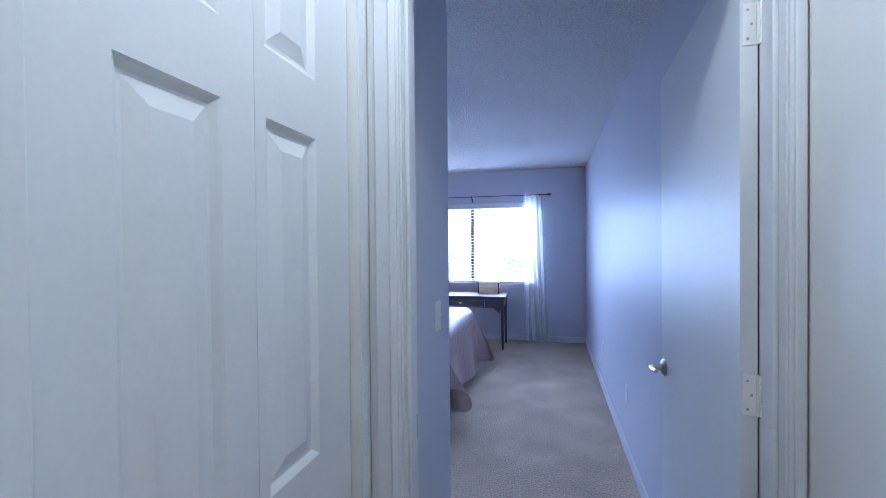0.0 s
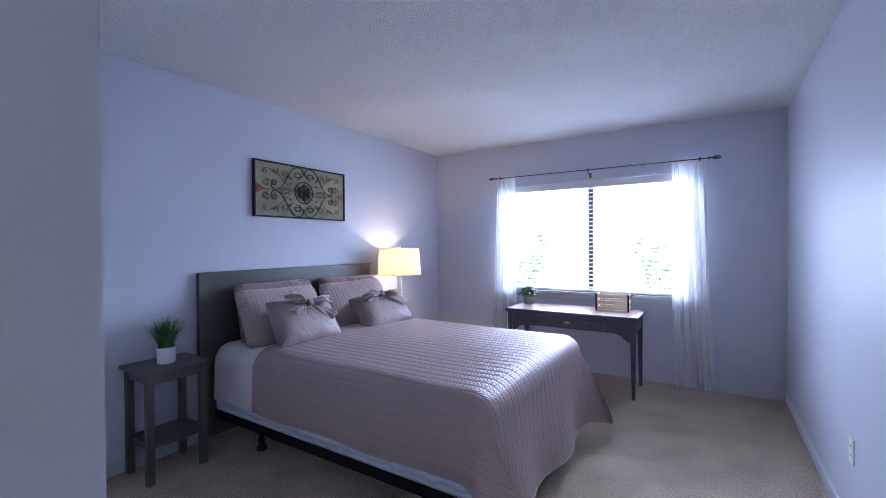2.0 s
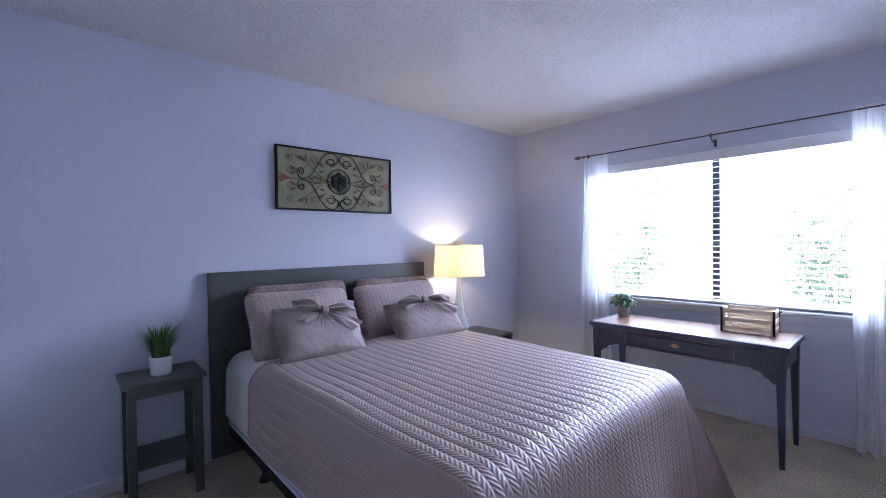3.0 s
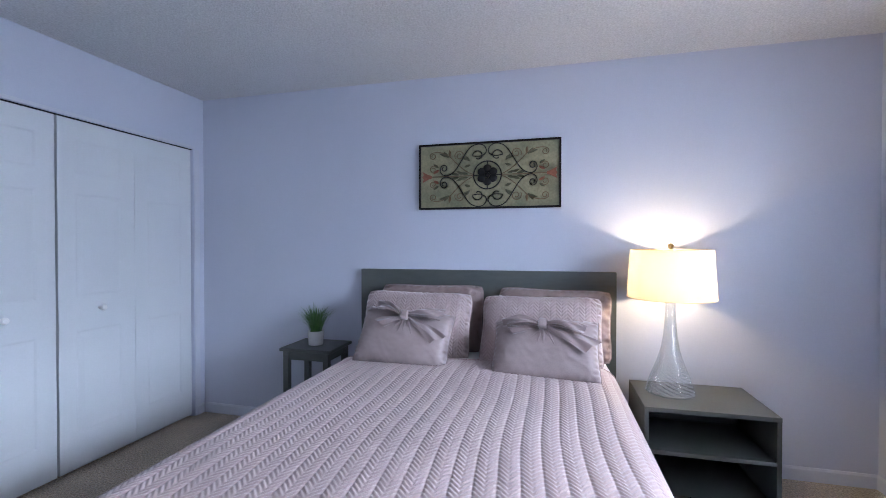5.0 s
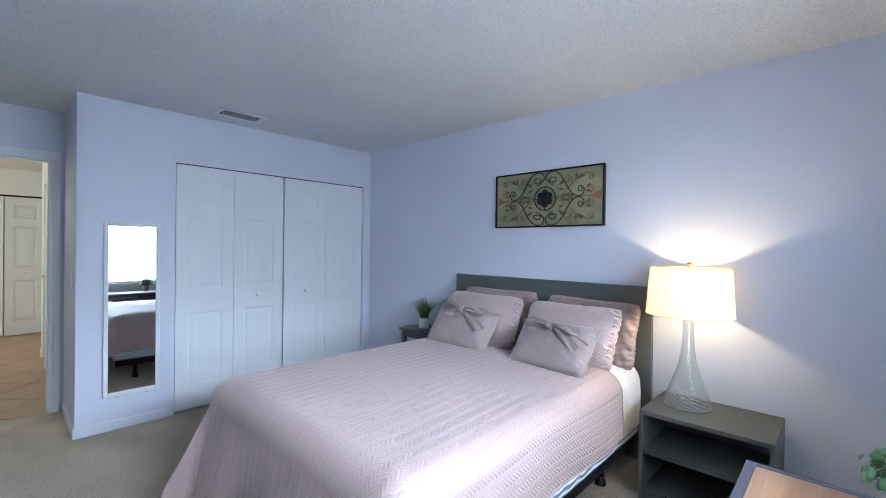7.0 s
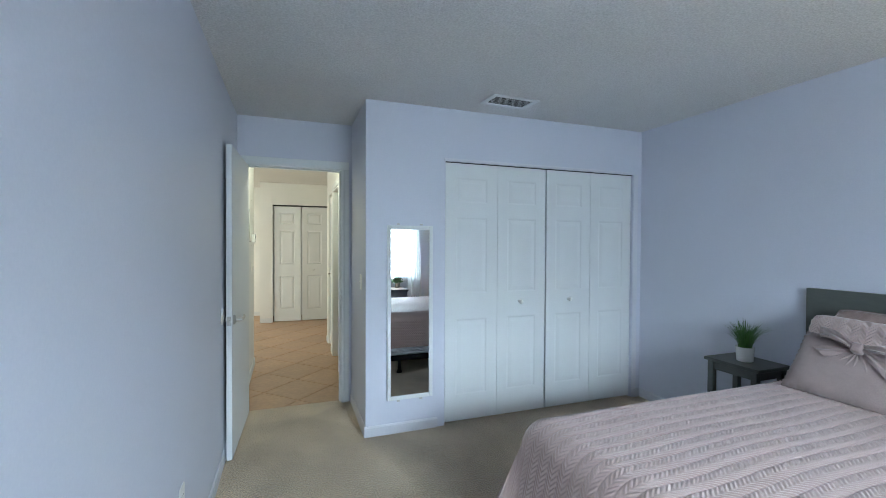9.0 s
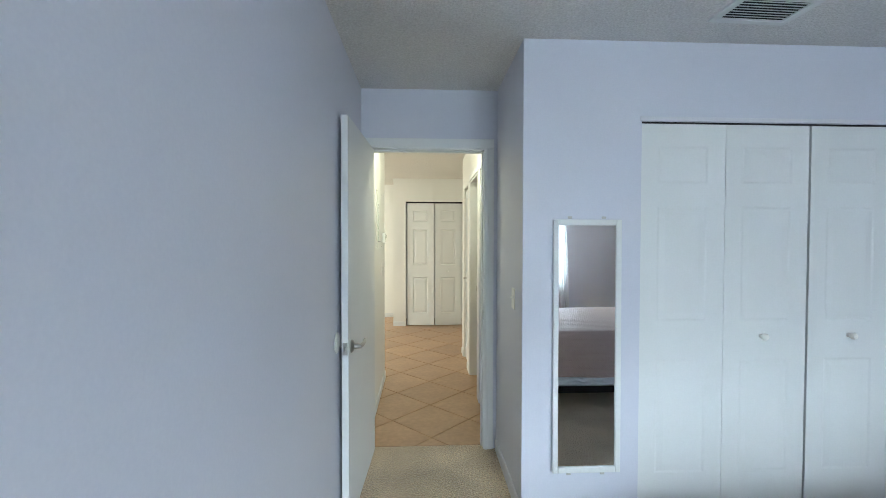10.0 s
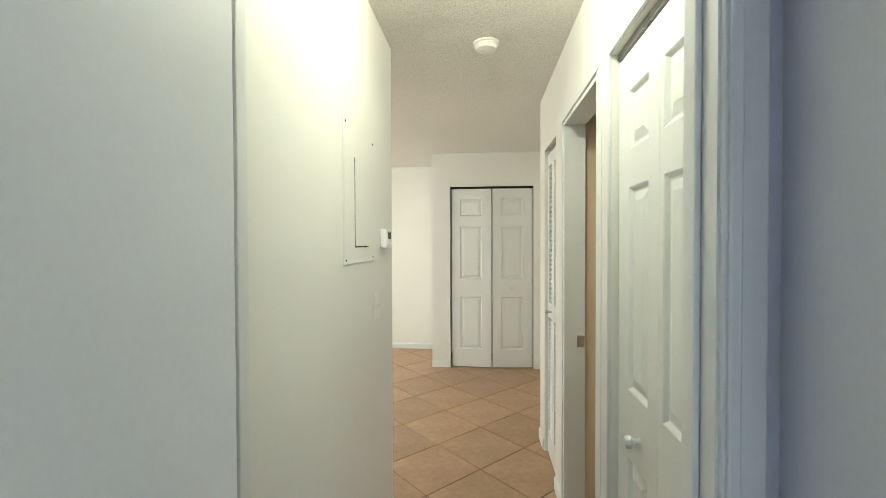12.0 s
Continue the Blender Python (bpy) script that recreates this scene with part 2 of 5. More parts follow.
def glass_bsdf(nt):
    t, g, d = nt.nodes.new("ShaderNodeBsdfTransparent"), nt.nodes.new("ShaderNodeBsdfGlossy"), nt.nodes.new("ShaderNodeBsdfTranslucent")
    t.inputs[0].default_value, d.inputs[0].default_value = (0.97, 0.99, 0.98, 1), (0.9, 0.93, 0.92, 1)
    g.inputs["Roughness"].default_value = 0.06
    a, b = nt.nodes.new("ShaderNodeMixShader"), nt.nodes.new("ShaderNodeMixShader")
    a.inputs[0].default_value, b.inputs[0].default_value = 0.14, 0.24
    nt.links.new(t.outputs[0], a.inputs[1])
    nt.links.new(d.outputs[0], a.inputs[2])
    nt.links.new(a.outputs[0], b.inputs[1])
    nt.links.new(g.outputs[0], b.inputs[2])
    return b.outputs[0]


def pane_bsdf(nt):
    t, g, a = nt.nodes.new("ShaderNodeBsdfTransparent"), nt.nodes.new("ShaderNodeBsdfGlossy"), nt.nodes.new("ShaderNodeMixShader")
    g.inputs["Roughness"].default_value = 0.01
    a.inputs[0].default_value = 0.05
    nt.links.new(t.outputs[0], a.inputs[1])
    nt.links.new(g.outputs[0], a.inputs[2])
    return a.outputs[0]


SHEER, SHADE, FROST, MIRROR, GLASS, PANE, OUTLEAF = (simple(n, f) for n, f in (
    ("sheer_voile", sheer), ("lamp_shade_linen", shade), ("frosted_glass", frosted), ("mirror_glass", mirror_bsdf),
    ("ribbed_glass", glass_bsdf), ("window_glass", pane_bsdf), ("garden_leaf", leaf_bsdf)))


# ---- mesh helpers ----
def B(bm, x0, x1, y0, y1, z0, z1, bevel=0.0, seg=2):
    r = bmesh.ops.create_cube(bm, size=1)
    for v in r["verts"]:
        v.co = ((x0 + x1) / 2 + v.co.x * (x1 - x0), (y0 + y1) / 2 + v.co.y * (y1 - y0), (z0 + z1) / 2 + v.co.z * (z1 - z0))
    if bevel:
        es = list({e for v in r["verts"] for e in v.link_edges})
        bmesh.ops.bevel(bm, geom=es, offset=bevel, segments=seg, affect="EDGES", profile=0.5)
    return bm


def box(*a, **k):
    return B(bmesh.new(), *a, **k)


def sweep(bm, pts, r, seg=8, close=True, flat=1.0):
    """A tube of radius r (number or list) along points."""
    pts = [Vector(p) for p in pts]
    n = len(pts)
    rs = r if isinstance(r, (list, tuple)) else [r] * n
    side, rings = None, []
    for i, p in enumerate(pts):
        d = (pts[min(i + 1, n - 1)] - pts[max(i - 1, 0)]).normalized()
        if side is None:
            side = d.orthogonal().normalized()
        side = (side - d * side.dot(d)).normalized()
        up = d.cross(side)
        rings.append([bm.verts.new(p + (side * math.cos(k * math.tau / seg) + up * math.sin(k * math.tau / seg)) * rs[i]) for k in range(seg)])
    for a, b in zip(rings, rings[1:]):
        for k in range(seg):
            bm.faces.new((a[k], a[(k + 1) % seg], b[(k + 1) % seg], b[k]))
    if close:
        bm.faces.new(rings[0][::-1])
        bm.faces.new(rings[-1])
    return bm


def lathe(bm, profile, seg=32, cx=0, cy=0, close=False):
    rings = [[bm.verts.new((cx + r * math.cos(k * math.tau / seg), cy + r * math.sin(k * math.tau / seg), z)) for k in range(seg)] for r, z in profile]
    for a, b in zip(rings, rings[1:]):
        for k in range(seg):
            bm.faces.new((a[k], a[(k + 1) % seg], b[(k + 1) % seg], b[k]))
    if close:
        bm.faces.new(rings[0][::-1])
        bm.faces.new(rings[-1])
    return bm


def grid_mesh(name, P, mat, parent=None, label="", smooth=True):
    """A sheet from an array of points (rows, columns, 3)."""
    n, m = P.shape[:2]
    idx = np.arange(n * m).reshape(n, m)
    f = np.stack([idx[:-1, :-1], idx[1:, :-1], idx[1:, 1:], idx[:-1, 1:]], -1).reshape(-1, 4)
    me = bpy.data.meshes.new(name)
    me.from_pydata(P.reshape(-1, 3).tolist(), [], f.tolist())
    me.polygons.foreach_set("use_smooth", [smooth] * len(me.polygons))
    me.materials.append(mat)
    ob = new(name, me)
    ob.parent = parent
    if label:
        ob["label"] = label
    return ob


def part(name, bm, material, parent=None, label="", smooth=False):
    bmesh.ops.recalc_face_normals(bm, faces=bm.faces)
    me = bpy.data.meshes.new(name)
    bm.to_mesh(me)
    bm.free()
    if smooth:
        me.polygons.foreach_set("use_smooth", [True] * len(me.polygons))
        me.set_sharp_from_angle(angle=radians(38))
    me.materials.append(material)
    ob = new(name, me)
    ob.parent = parent
    if label:
        ob["label"] = label
    return ob


def again(name, src, parent, m):
    """Another object on the same mesh."""
    ob = new(name, src.data)
    ob.parent, ob.matrix_basis = parent, m
    return ob


def thing(name, x, y, z, label, category, group="", rz=0):
    ob = new(name)
    ob.matrix_basis = pose(x, y, z, 0, 0, rz)
    ob.empty_display_size = 0.1
    return tagged(ob, label, category, group)


def walls(name, boxes, mat, label=""):
    """The pieces of a wall round its openings, each a piece of the setting."""
    for k, b in enumerate(boxes):
        tagged(part(f"{name}_{'abcdefgh'[k]}", box(*b), mat, None, label), kind="structure")


def structure(name, bm, mat, label="", smooth=False, parent=None):
    return tagged(part(name, bm, mat, parent, label, smooth), kind="structure")


# ---- the plan ----
XL, XR, YW, YC, YD, XC, H = -2.89, 0.56, 4.857, 0.505, -0.24, -0.355, 2.44
YH = -0.34          # hall face of the door wall
HL, HR = 0.545, -0.352   # the hall's two long walls
WX0, WX1, WZ0, WZ1 = -2.0, -0.13, 0.82, 1.975   # bedroom window
DX0, DX1, DZ = -0.265, 0.510, 2.042   # bedroom doorway
CX0, CX1, CZ = -2.795, -0.963, 2.04   # closet opening
LB = -0.06

bm = box(XL - 0.1, XR + 0.1, YC - 0.02, YW + 0.15, -0.12, 0)
B(bm, XC - 0.12, XR + 0.1, -0.295, YC - 0.02, -0.12, 0)
structure("floor_carpet", bm, CARPET, "worn beige cut-pile wall-to-wall carpet")
structure("floor_closet", box(XL - 0.1, XC - 0.12, YC - 0.9, YC - 0.02, -0.12, -0.004), CARPET)
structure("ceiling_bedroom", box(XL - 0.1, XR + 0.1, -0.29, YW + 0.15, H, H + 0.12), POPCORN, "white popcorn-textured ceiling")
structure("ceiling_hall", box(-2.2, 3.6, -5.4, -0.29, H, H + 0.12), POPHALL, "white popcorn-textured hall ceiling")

structure("wall_headboard", box(XL - 0.12, XL, YC - 0.9, YW + 0.12, LB, H), WALL, "lavender-grey painted wall")
structure("wall_opposite", box(XR, XR + 0.12, -0.29, YW + 0.12, LB, H), WALL, "lavender-grey painted wall with a soft gloss")
walls("wall_window", [(XL, WX0, YW, YW + 0.12, LB, H), (WX1, XR, YW, YW + 0.12, LB, H), (WX0, WX1, YW, YW + 0.12, LB, WZ0),
                      (WX0, WX1, YW, YW + 0.12, WZ1, H)], WALL, "lavender-grey painted wall round the window")
walls("wall_closet", [(XL, CX0, YC - 0.1, YC, LB, H), (CX1, XC, YC - 0.1, YC, LB, H), (CX0, CX1, YC - 0.1, YC, CZ, H)], WALL, "lavender-grey painted wall round the closet")
structure("wall_alcove", box(XC - 0.1, XC, YD, YC - 0.1, LB, H), WALL)
structure("wall_closet_back", box(XL, XC - 0.1, YC - 0.9, YC - 0.8, LB, H), WALL)
bm = box(XC - 0.1, DX0 - 0.02, -0.29, YD, LB, H)
B(bm, DX1 + 0.02, XR, -0.29, YD, LB, H)
B(bm, DX0 - 0.02, DX1 + 0.02, -0.29, YD, DZ + 0.02, H)
structure("wall_door_bedroom_side", bm, WALL)
bm = box(HR - 0.1, DX0 - 0.02, YH, -0.29, LB, H)
B(bm, DX1 + 0.02, HL + 0.1, YH, -0.29, LB, H)
B(bm, DX0 - 0.02, DX1 + 0.02, YH, -0.29, DZ + 0.02, H)
structure("wall_door_hall_side", bm, HALLP)

# doorway lining, stops and casings
bm = box(DX0 - 0.02, DX0, YH - 0.002, YD + 0.002, 0, DZ)
B(bm, DX1, DX1 + 0.02, YH - 0.002, YD + 0.002, 0, DZ)
B(bm, DX0 - 0.02, DX1 + 0.02, YH - 0.002, YD + 0.002, DZ, DZ + 0.02)
B(bm, DX0, DX0 + 0.011, YH + 0.02, YD - 0.04, 0, DZ, bevel=0.003)
B(bm, DX1 - 0.011, DX1, YH + 0.02, YD - 0.05, 0, DZ, bevel=0.003)
B(bm, DX0, DX1, YH + 0.02, YD - 0.04, DZ - 0.011, DZ, bevel=0.003)
structure("door_frame_bedroom", bm, WHITE, "white painted door lining")


def casing(name, x0, x1, zt, wl, wr, yface, out, top=0.07):
    """Moulded casing round an opening in a wall that faces out (+1 or -1 along y)."""
    bm = bmesh.new()
    for a, b, c, d, inner in ((x0 - wl, x0 - 0.004, 0, zt + 0.004, 1), (x1 + 0.004, x1 + wr, 0, zt + 0.004, -1)):
        y0, y1 = sorted((yface, yface + out * 0.012))
        B(bm, a, b, y0, y1, c, d, bevel=0.003)
        e0, e1 = (b - 0.026, b - 0.006) if inner > 0 else (a + 0.006, a + 0.026)
        y0, y1 = sorted((yface + out * 0.01, yface + out * 0.017))
        B(bm, e0, e1, y0, y1, c, d, bevel=0.004)
    y0, y1 = sorted((yface, yface + out * 0.012))
    B(bm, x0 - wl, x1 + wr, y0, y1, zt + 0.005, zt + top, bevel=0.003)
    return structure(name, bm, WHITE, "white moulded door casing")


casing("trim_door_bedroom", DX0, DX1, DZ, 0.066, 0.045, YD, 1)
casing("trim_door_hall", DX0, DX1, DZ, 0.066, 0.033, YH, -1)


def baseboard(name, x0, y0, x1, y1, side, mat=TRIM, h=0.075, t=0.011):
    """Board along a wall from (x0, y0) to (x1, y1), standing out to the left (+1) or right (-1) of that way."""
    d = Vector((x1 - x0, y1 - y0, 0))
    n = Vector((-d.y, d.x, 0)).normalized() * side
    bm = bmesh.new()
    prof = ((0, 0), (t, 0), (t, h - 0.012), (t * 0.45, h), (0, h))
    ends = [[bm.verts.new(Vector((px, py, z)) + n * o) for o, z in prof] for px, py in ((x0, y0), (x1, y1))]
    for k in range(5):
        bm.faces.new((ends[0][k], ends[0][(k + 1) % 5], ends[1][(k + 1) % 5], ends[1][k]))
    bm.faces.new(ends[0])
    bm.faces.new(ends[1][::-1])
    return structure(name, bm, mat)


baseboard("baseboard_headboard", XL, YC + 0.012, XL, YW - 0.012, -1)
baseboard("baseboard_window", XL, YW, XR, YW, -1)
baseboard("baseboard_opposite", XR, YD + 0.012, XR, YW - 0.012, 1)
baseboard("baseboard_closet_a", CX1 + 0.06, YC, XC + 0.011, YC, 1)
baseboard("baseboard_closet_b", XL + 0.012, YC, CX0 - 0.02, YC, 1)
baseboard("baseboard_alcove", XC, YD + 0.018, XC, YC, -1)

# ---- hall ----
BIF_X0, BIF_X1, BIF_Y = -0.503, 0.427, -4.40
HE, HW = -1.78, -2.72   # where the hall's two long walls end
structure("floor_hall", box(-2.2, 3.6, -5.4, -0.295, -0.12, -0.008), GROUT, "tan ceramic floor tiles laid diagonally")
structure("wall_hall_panel", box(HL, HL + 0.12, HE, YH, LB, H), HALLP, "cream painted hall wall")
C1A, C1B = -0.395, -1.035      # six-panel closet
D2A, D2B = -1.18, -1.83      # side doorway
L3A, L3B = -2.08, -2.51      # louvred closet
walls("wall_hall_closets", [(HR - 0.1, HR, b, a, LB, H) for a, b in ((YH, C1A), (C1B, D2A), (D2B, L3A), (L3B, HW))] +
      [(HR - 0.1, HR, b, a, 2.045, H) for a, b in ((C1A, C1B), (D2A, D2B), (L3A, L3B))], HALLP, "cream painted hall wall with closet openings")
structure("wall_hall_recess", box(-0.72, -0.62, BIF_Y, HW, LB, H), HALLP)
structure("wall_hall_return", box(-0.72, HR - 0.1, HW, HW + 0.1, LB, H), HALLP)
walls("wall_far_closet", [(-0.72, BIF_X0 - 0.004, BIF_Y - 0.1, BIF_Y, LB, H), (BIF_X1 + 0.004, 0.64, BIF_Y - 0.1, BIF_Y, LB, H),
                          (BIF_X0 - 0.004, BIF_X1 + 0.004, BIF_Y - 0.1, BIF_Y, 2.06, H), (0.54, 0.64, -5.21, BIF_Y - 0.1, LB, H)], HALLP, "cream painted wall round the far closet")
structure("wall_far", box(0.54, 3.5, -5.33, -5.21, LB, H), HALLP)
structure("wall_closet_inside", box(-0.72, 0.54, -5.15, -5.05, LB, H), HALLP)
# unseen wall, its opening added to go with the living-room fill
bm = box(3.4, 3.5, -5.21, -4.4, LB, H)
B(bm, 3.4, 3.5, -2.8, HE + 0.12, LB, H)
B(bm, 3.4, 3.5, -4.4, -2.8, LB, 0.7)
B(bm, 3.4, 3.5, -4.4, -2.8, 2.1, H)
structure("wall_living_window", bm, HALLP)
structure("wall_living", box(HL + 0.12, 3.4, HE, HE + 0.12, LB, H), HALLP)
structure("wall_side_room", box(-1.75, -1.65, -1.95, -1.06, LB, H), BEIGEW)
structure("wall_side_room_a", box(-1.65, HR - 0.1, -1.16, -1.06, LB, H), BEIGEW)
structure("wall_side_room_b", box(-1.65, HR - 0.1, -1.95, -1.85, LB, H), BEIGEW)
structure("wall_closet_one", box(-0.95, -0.85, -1.06, YH + 0.1, LB, H), HALLP)
structure("wall_closet_three", box(-0.95, -0.85, HW + 0.1, -1.95, LB, H), HALLP)
baseboard("baseboard_hall_panel", HL, HE, HL, YH, 1, WHITE)
baseboard("baseboard_hall_end", HL + 0.12, HE, HL, HE, 1, WHITE)
baseboard("baseboard_hall_c", HR, L3B - 0.02, HR, HW, 1, WHITE)
baseboard("baseboard_hall_b", HR, D2B - 0.075, HR, L3A + 0.012, 1, WHITE)
baseboard("baseboard_far_a", 0.64, BIF_Y, BIF_X1 + 0.02, BIF_Y, -1, WHITE)
baseboard("baseboard_far_b", 3.4, -5.21, 0.64, -5.21, -1, WHITE)
baseboard("baseboard_recess", -0.62, BIF_Y, -0.62, HW, -1, WHITE)


def panel_leaf(name, w, h, panels, parent, t=0.03, deep=0.011):
    """A moulded leaf in the xz plane, its face to +y at y = 0, with raised panels (x0, x1, z0, z1)."""
    bm = bmesh.new()
    cols = sorted({(p[0], p[1]) for p in panels})
    edges = [0] + [v for c in cols for v in c] + [w]
    for a, b in zip(edges[::2], edges[1::2]):
        B(bm, a, b, -t, 0, 0, h)
    for c in cols:
        zs = sorted((p[2], p[3]) for p in panels if (p[0], p[1]) == c)
        e = [0] + [v for z in zs for v in z] + [h]
        for a, b in zip(e[::2], e[1::2]):
            B(bm, c[0], c[1], -t, 0, a, b)
    leaf = part(name, bm, WHITE, parent)
    for x0, x1, z0, z1 in panels:
        bm = bmesh.new()
        rings = []
        for ins, y in ((0, 0), (0.004, -0.25 * deep), (0.012, -deep), (0.018, -deep), (0.046, -0.2 * deep), (0.05, -0.2 * deep)):
            rings.append([bm.verts.new((x, y, z)) for x, z in ((x0 + ins, z0 + ins), (x1 - ins, z0 + ins), (x1 - ins, z1 - ins), (x0 + ins, z1 - ins))])
        for a, b in zip(rings, rings[1:]):
            for k in range(4):
                bm.faces.new((a[k], a[(k + 1) % 4], b[(k + 1) % 4], b[k]))
        bm.faces.new(rings[-1])
        part("panel", bm, WHITE, leaf)
    return leaf


def knob(parent, x, z, mat=WHITE, r=0.018):
    bm = bmesh.new()
    lathe(bm, [(0.0005, 0), (r * 0.62, 0), (r * 0.5, 0.012), (r * 0.6, 0.018), (r, 0.026), (r * 1.02, 0.034), (r * 0.7, 0.042), (0.0005, 0.044)], 20)
    for v in bm.verts:
        v.co = (x + v.co.x, v.co.z, z + v.co.y)
    return part("knob", bm, mat, parent, "round knob", True)


def bifold(name, x, y, rz, leaves, h, pw, zs, knobs, label, group, seam=0.002, margins=None, deep=0.011):
    """A row of hinged leaves along local x from the origin, facing local +y."""
    top = thing(name, x, y, 0.012, label, "closet door", group, rz)
    cx = 0
    for i, w in enumerate(leaves):
        m0 = margins[i] if margins else (w - pw) / 2
        leaf = panel_leaf("leaf", w - 2 * seam, h, [(m0, m0 + pw, a, b) for a, b in zs], top, deep=deep)
        leaf.location = (cx + seam, 0, 0)
        cx += w
        for k, kx, kz in knobs:
            if k == i:
                knob(leaf, kx, kz, PLASTIC if name == "bedroom_closet_door" else WHITE)
    return top


PZ = [(0.20, 0.80), (1.0, 1.60), (1.715, 1.91)]
PZH = [(0.19, 0.755), (0.963, 1.588), (1.703, 1.882)]
W4 = (CX1 - CX0) / 4
for k in (0, 1):
    bifold("bedroom_closet_door", CX0 + 0.004 + k * (2 * W4 - 0.001), YC - 0.024, 0, [W4 - 0.006, W4 - 0.006], 2.0215, 0.27, PZ,
           [(1, 0.225, 0.92)] if k == 0 else [(0, 0.245, 0.92)], "white moulded bifold closet doors with raised panels, shut", "bedroom closet doors", deep=0.0024, seam=0.0012)
structure("closet_track", box(CX0, CX1, YC - 0.05, YC - 0.014, 2.0345, CZ), BLACKM, "metal bifold track")
structure("trim_closet_head", box(CX0 - 0.01, CX1 + 0.01, YC, YC + 0.006, CZ, CZ + 0.022, bevel=0.002), TRIM)
structure("trim_closet_side", box(CX0 - 0.05, CX0 - 0.002, YC, YC + 0.006, 0, CZ, bevel=0.002), TRIM)

bifold("hall_closet_door", HR - 0.024, C1A - 0.004, -90, [0.316, 0.316], 2.0, 0.154, PZH, [(1, 0.125, 0.843)], "white six-panel bifold closet door, shut", "",
       margins=[0.135, 0.069], seam=0.0004)
structure("trim_hall_closet", box(HR - 0.05, HR - 0.02, C1B, C1A, 2.022, 2.045), CHROME)
bm = box(HR, HR + 0.012, C1B - 0.07, C1B, 0, 2.115, bevel=0.003)
B(bm, HR, HR + 0.012, C1B + 0.001, C1A, 2.046, 2.115, bevel=0.003)
structure("trim_hall_closet_casing", bm, WHITE)
structure("trim_hall_closet_jamb", box(HR, HR + 0.004, C1A, YH - 0.018, 0, 2.115, bevel=0.001), WHITE)
structure("trim_hall_corner", box(HR + 0.004, DX0 - 0.0665, YH - 0.006, YH, 0, DZ + 0.07, bevel=0.001), WHITE)
bm = box(HR, HR + 0.012, D2A + 0.002, D2A + 0.07, 0, 2.05, bevel=0.003)
B(bm, HR, HR + 0.012, D2B - 0.07, D2B - 0.002, 0, 2.05, bevel=0.003)
B(bm, HR, HR + 0.012, D2B - 0.07, D2A + 0.07, 2.052, 2.115, bevel=0.003)
for a, b in ((D2A - 0.02, D2A), (D2B, D2B + 0.02)):
    B(bm, HR - 0.102, HR + 0.004, a, b, 0, 2.045)
B(bm, HR - 0.102, HR + 0.004, D2B, D2A, 2.03, 2.048)
structure("trim_side_doorway", bm, WHITE, "white door casing of the side room")
structure("strike_plate", box(HR - 0.098, HR - 0.062, D2B + 0.02, D2B + 0.0225, 0.89, 0.95, bevel=0.001), CHROME)

far = bifold("far_closet_door", BIF_X0 + 0.003, BIF_Y - 0.02, 0, [0.459, 0.459], 2.02, 0.25, PZ, [(0, 0.40 - 0.16, 0.90)],
             "white moulded bifold closet doors with raised panels, shut", "", seam=0.006)
leaves = sorted((c for c in far.children), key=lambda c: c.location.x)
leaves[0].rotation_euler.z = radians(5)
leaves[1].rotation_euler.z = radians(-5)
leaves[1].location.y = 0.459 * math.sin(radians(5))
structure("far_closet_track", box(BIF_X0, BIF_X1, BIF_Y - 0.05, BIF_Y - 0.008, 2.038, 2.06), BLACKM)


def louvre_door():
    t = thing("louvred_closet_door", HR - 0.02, L3A - 0.004, 0.012, "white louvred bifold closet door, shut", "closet door", "", -90)
    for k in (0, 1):
        w = 0.2095
        bm = bmesh.new()
        for a, b in ((0, 0.045), (w - 0.045, w)):
            B(bm, a, b, -0.028, 0, 0, 2.0)
        for a, b in ((0, 0.15), (0.92, 1.02), (1.92, 2.0)):
            B(bm, 0.045, w - 0.045, -0.028, 0, a, b)
        leaf = part("leaf", bm, WHITE, t)
        leaf.location.x = k * (w + 0.003)
        src = None
        for z0, n in ((0.165, 24), (1.035, 28)):
            for i in range(n):
                z = z0 + i * 0.0316
                if src is None:
                    bm = box(0.045, w - 0.045, -0.014, 0.014, -0.003, 0.003)
                    bmesh.ops.rotate(bm, verts=bm.verts, matrix=Matrix.Rotation(radians(-48), 3, "X"))
                    src = part("slat", bm, WHITE, leaf)
                    src.location = (0, -0.014, z)
                else:
                    again("slat", src, leaf, pose(0, -0.014, z))
        if k:
            knob(leaf, 0.05, 0.97, CHROME, 0.012)


louvre_door()


# ---- bedroom door, open against the wall ----
def lever(parent, y, z, out, toward):
    """Round rose with a lever, on a leaf whose face is at local x = y-plane; out: +1 or -1 along local x."""
    h = bmesh.new()
    lathe(h, [(0.0005, 0), (0.032, 0), (0.033, 0.004), (0.026, 0.012), (0.014, 0.016), (0.011, 0.05), (0.0005, 0.05)], 24)
    for v in h.verts:
        v.co = (v.co.z * out, v.co.x, v.co.y)
    pts = [(0.045 * out, 0, 0), (0.052 * out, 0.018 * toward, 0.002), (0.054 * out, 0.06 * toward, 0.004), (0.05 * out, 0.10 * toward, 0.010)]
    sweep(h, pts, [0.010, 0.0105, 0.009, 0.0075], 10)
    bmesh.ops.translate(h, verts=h.verts, vec=(0, y, z))
    return part("lever_handle", h, CHROME, parent, "brushed nickel lever handle", True)


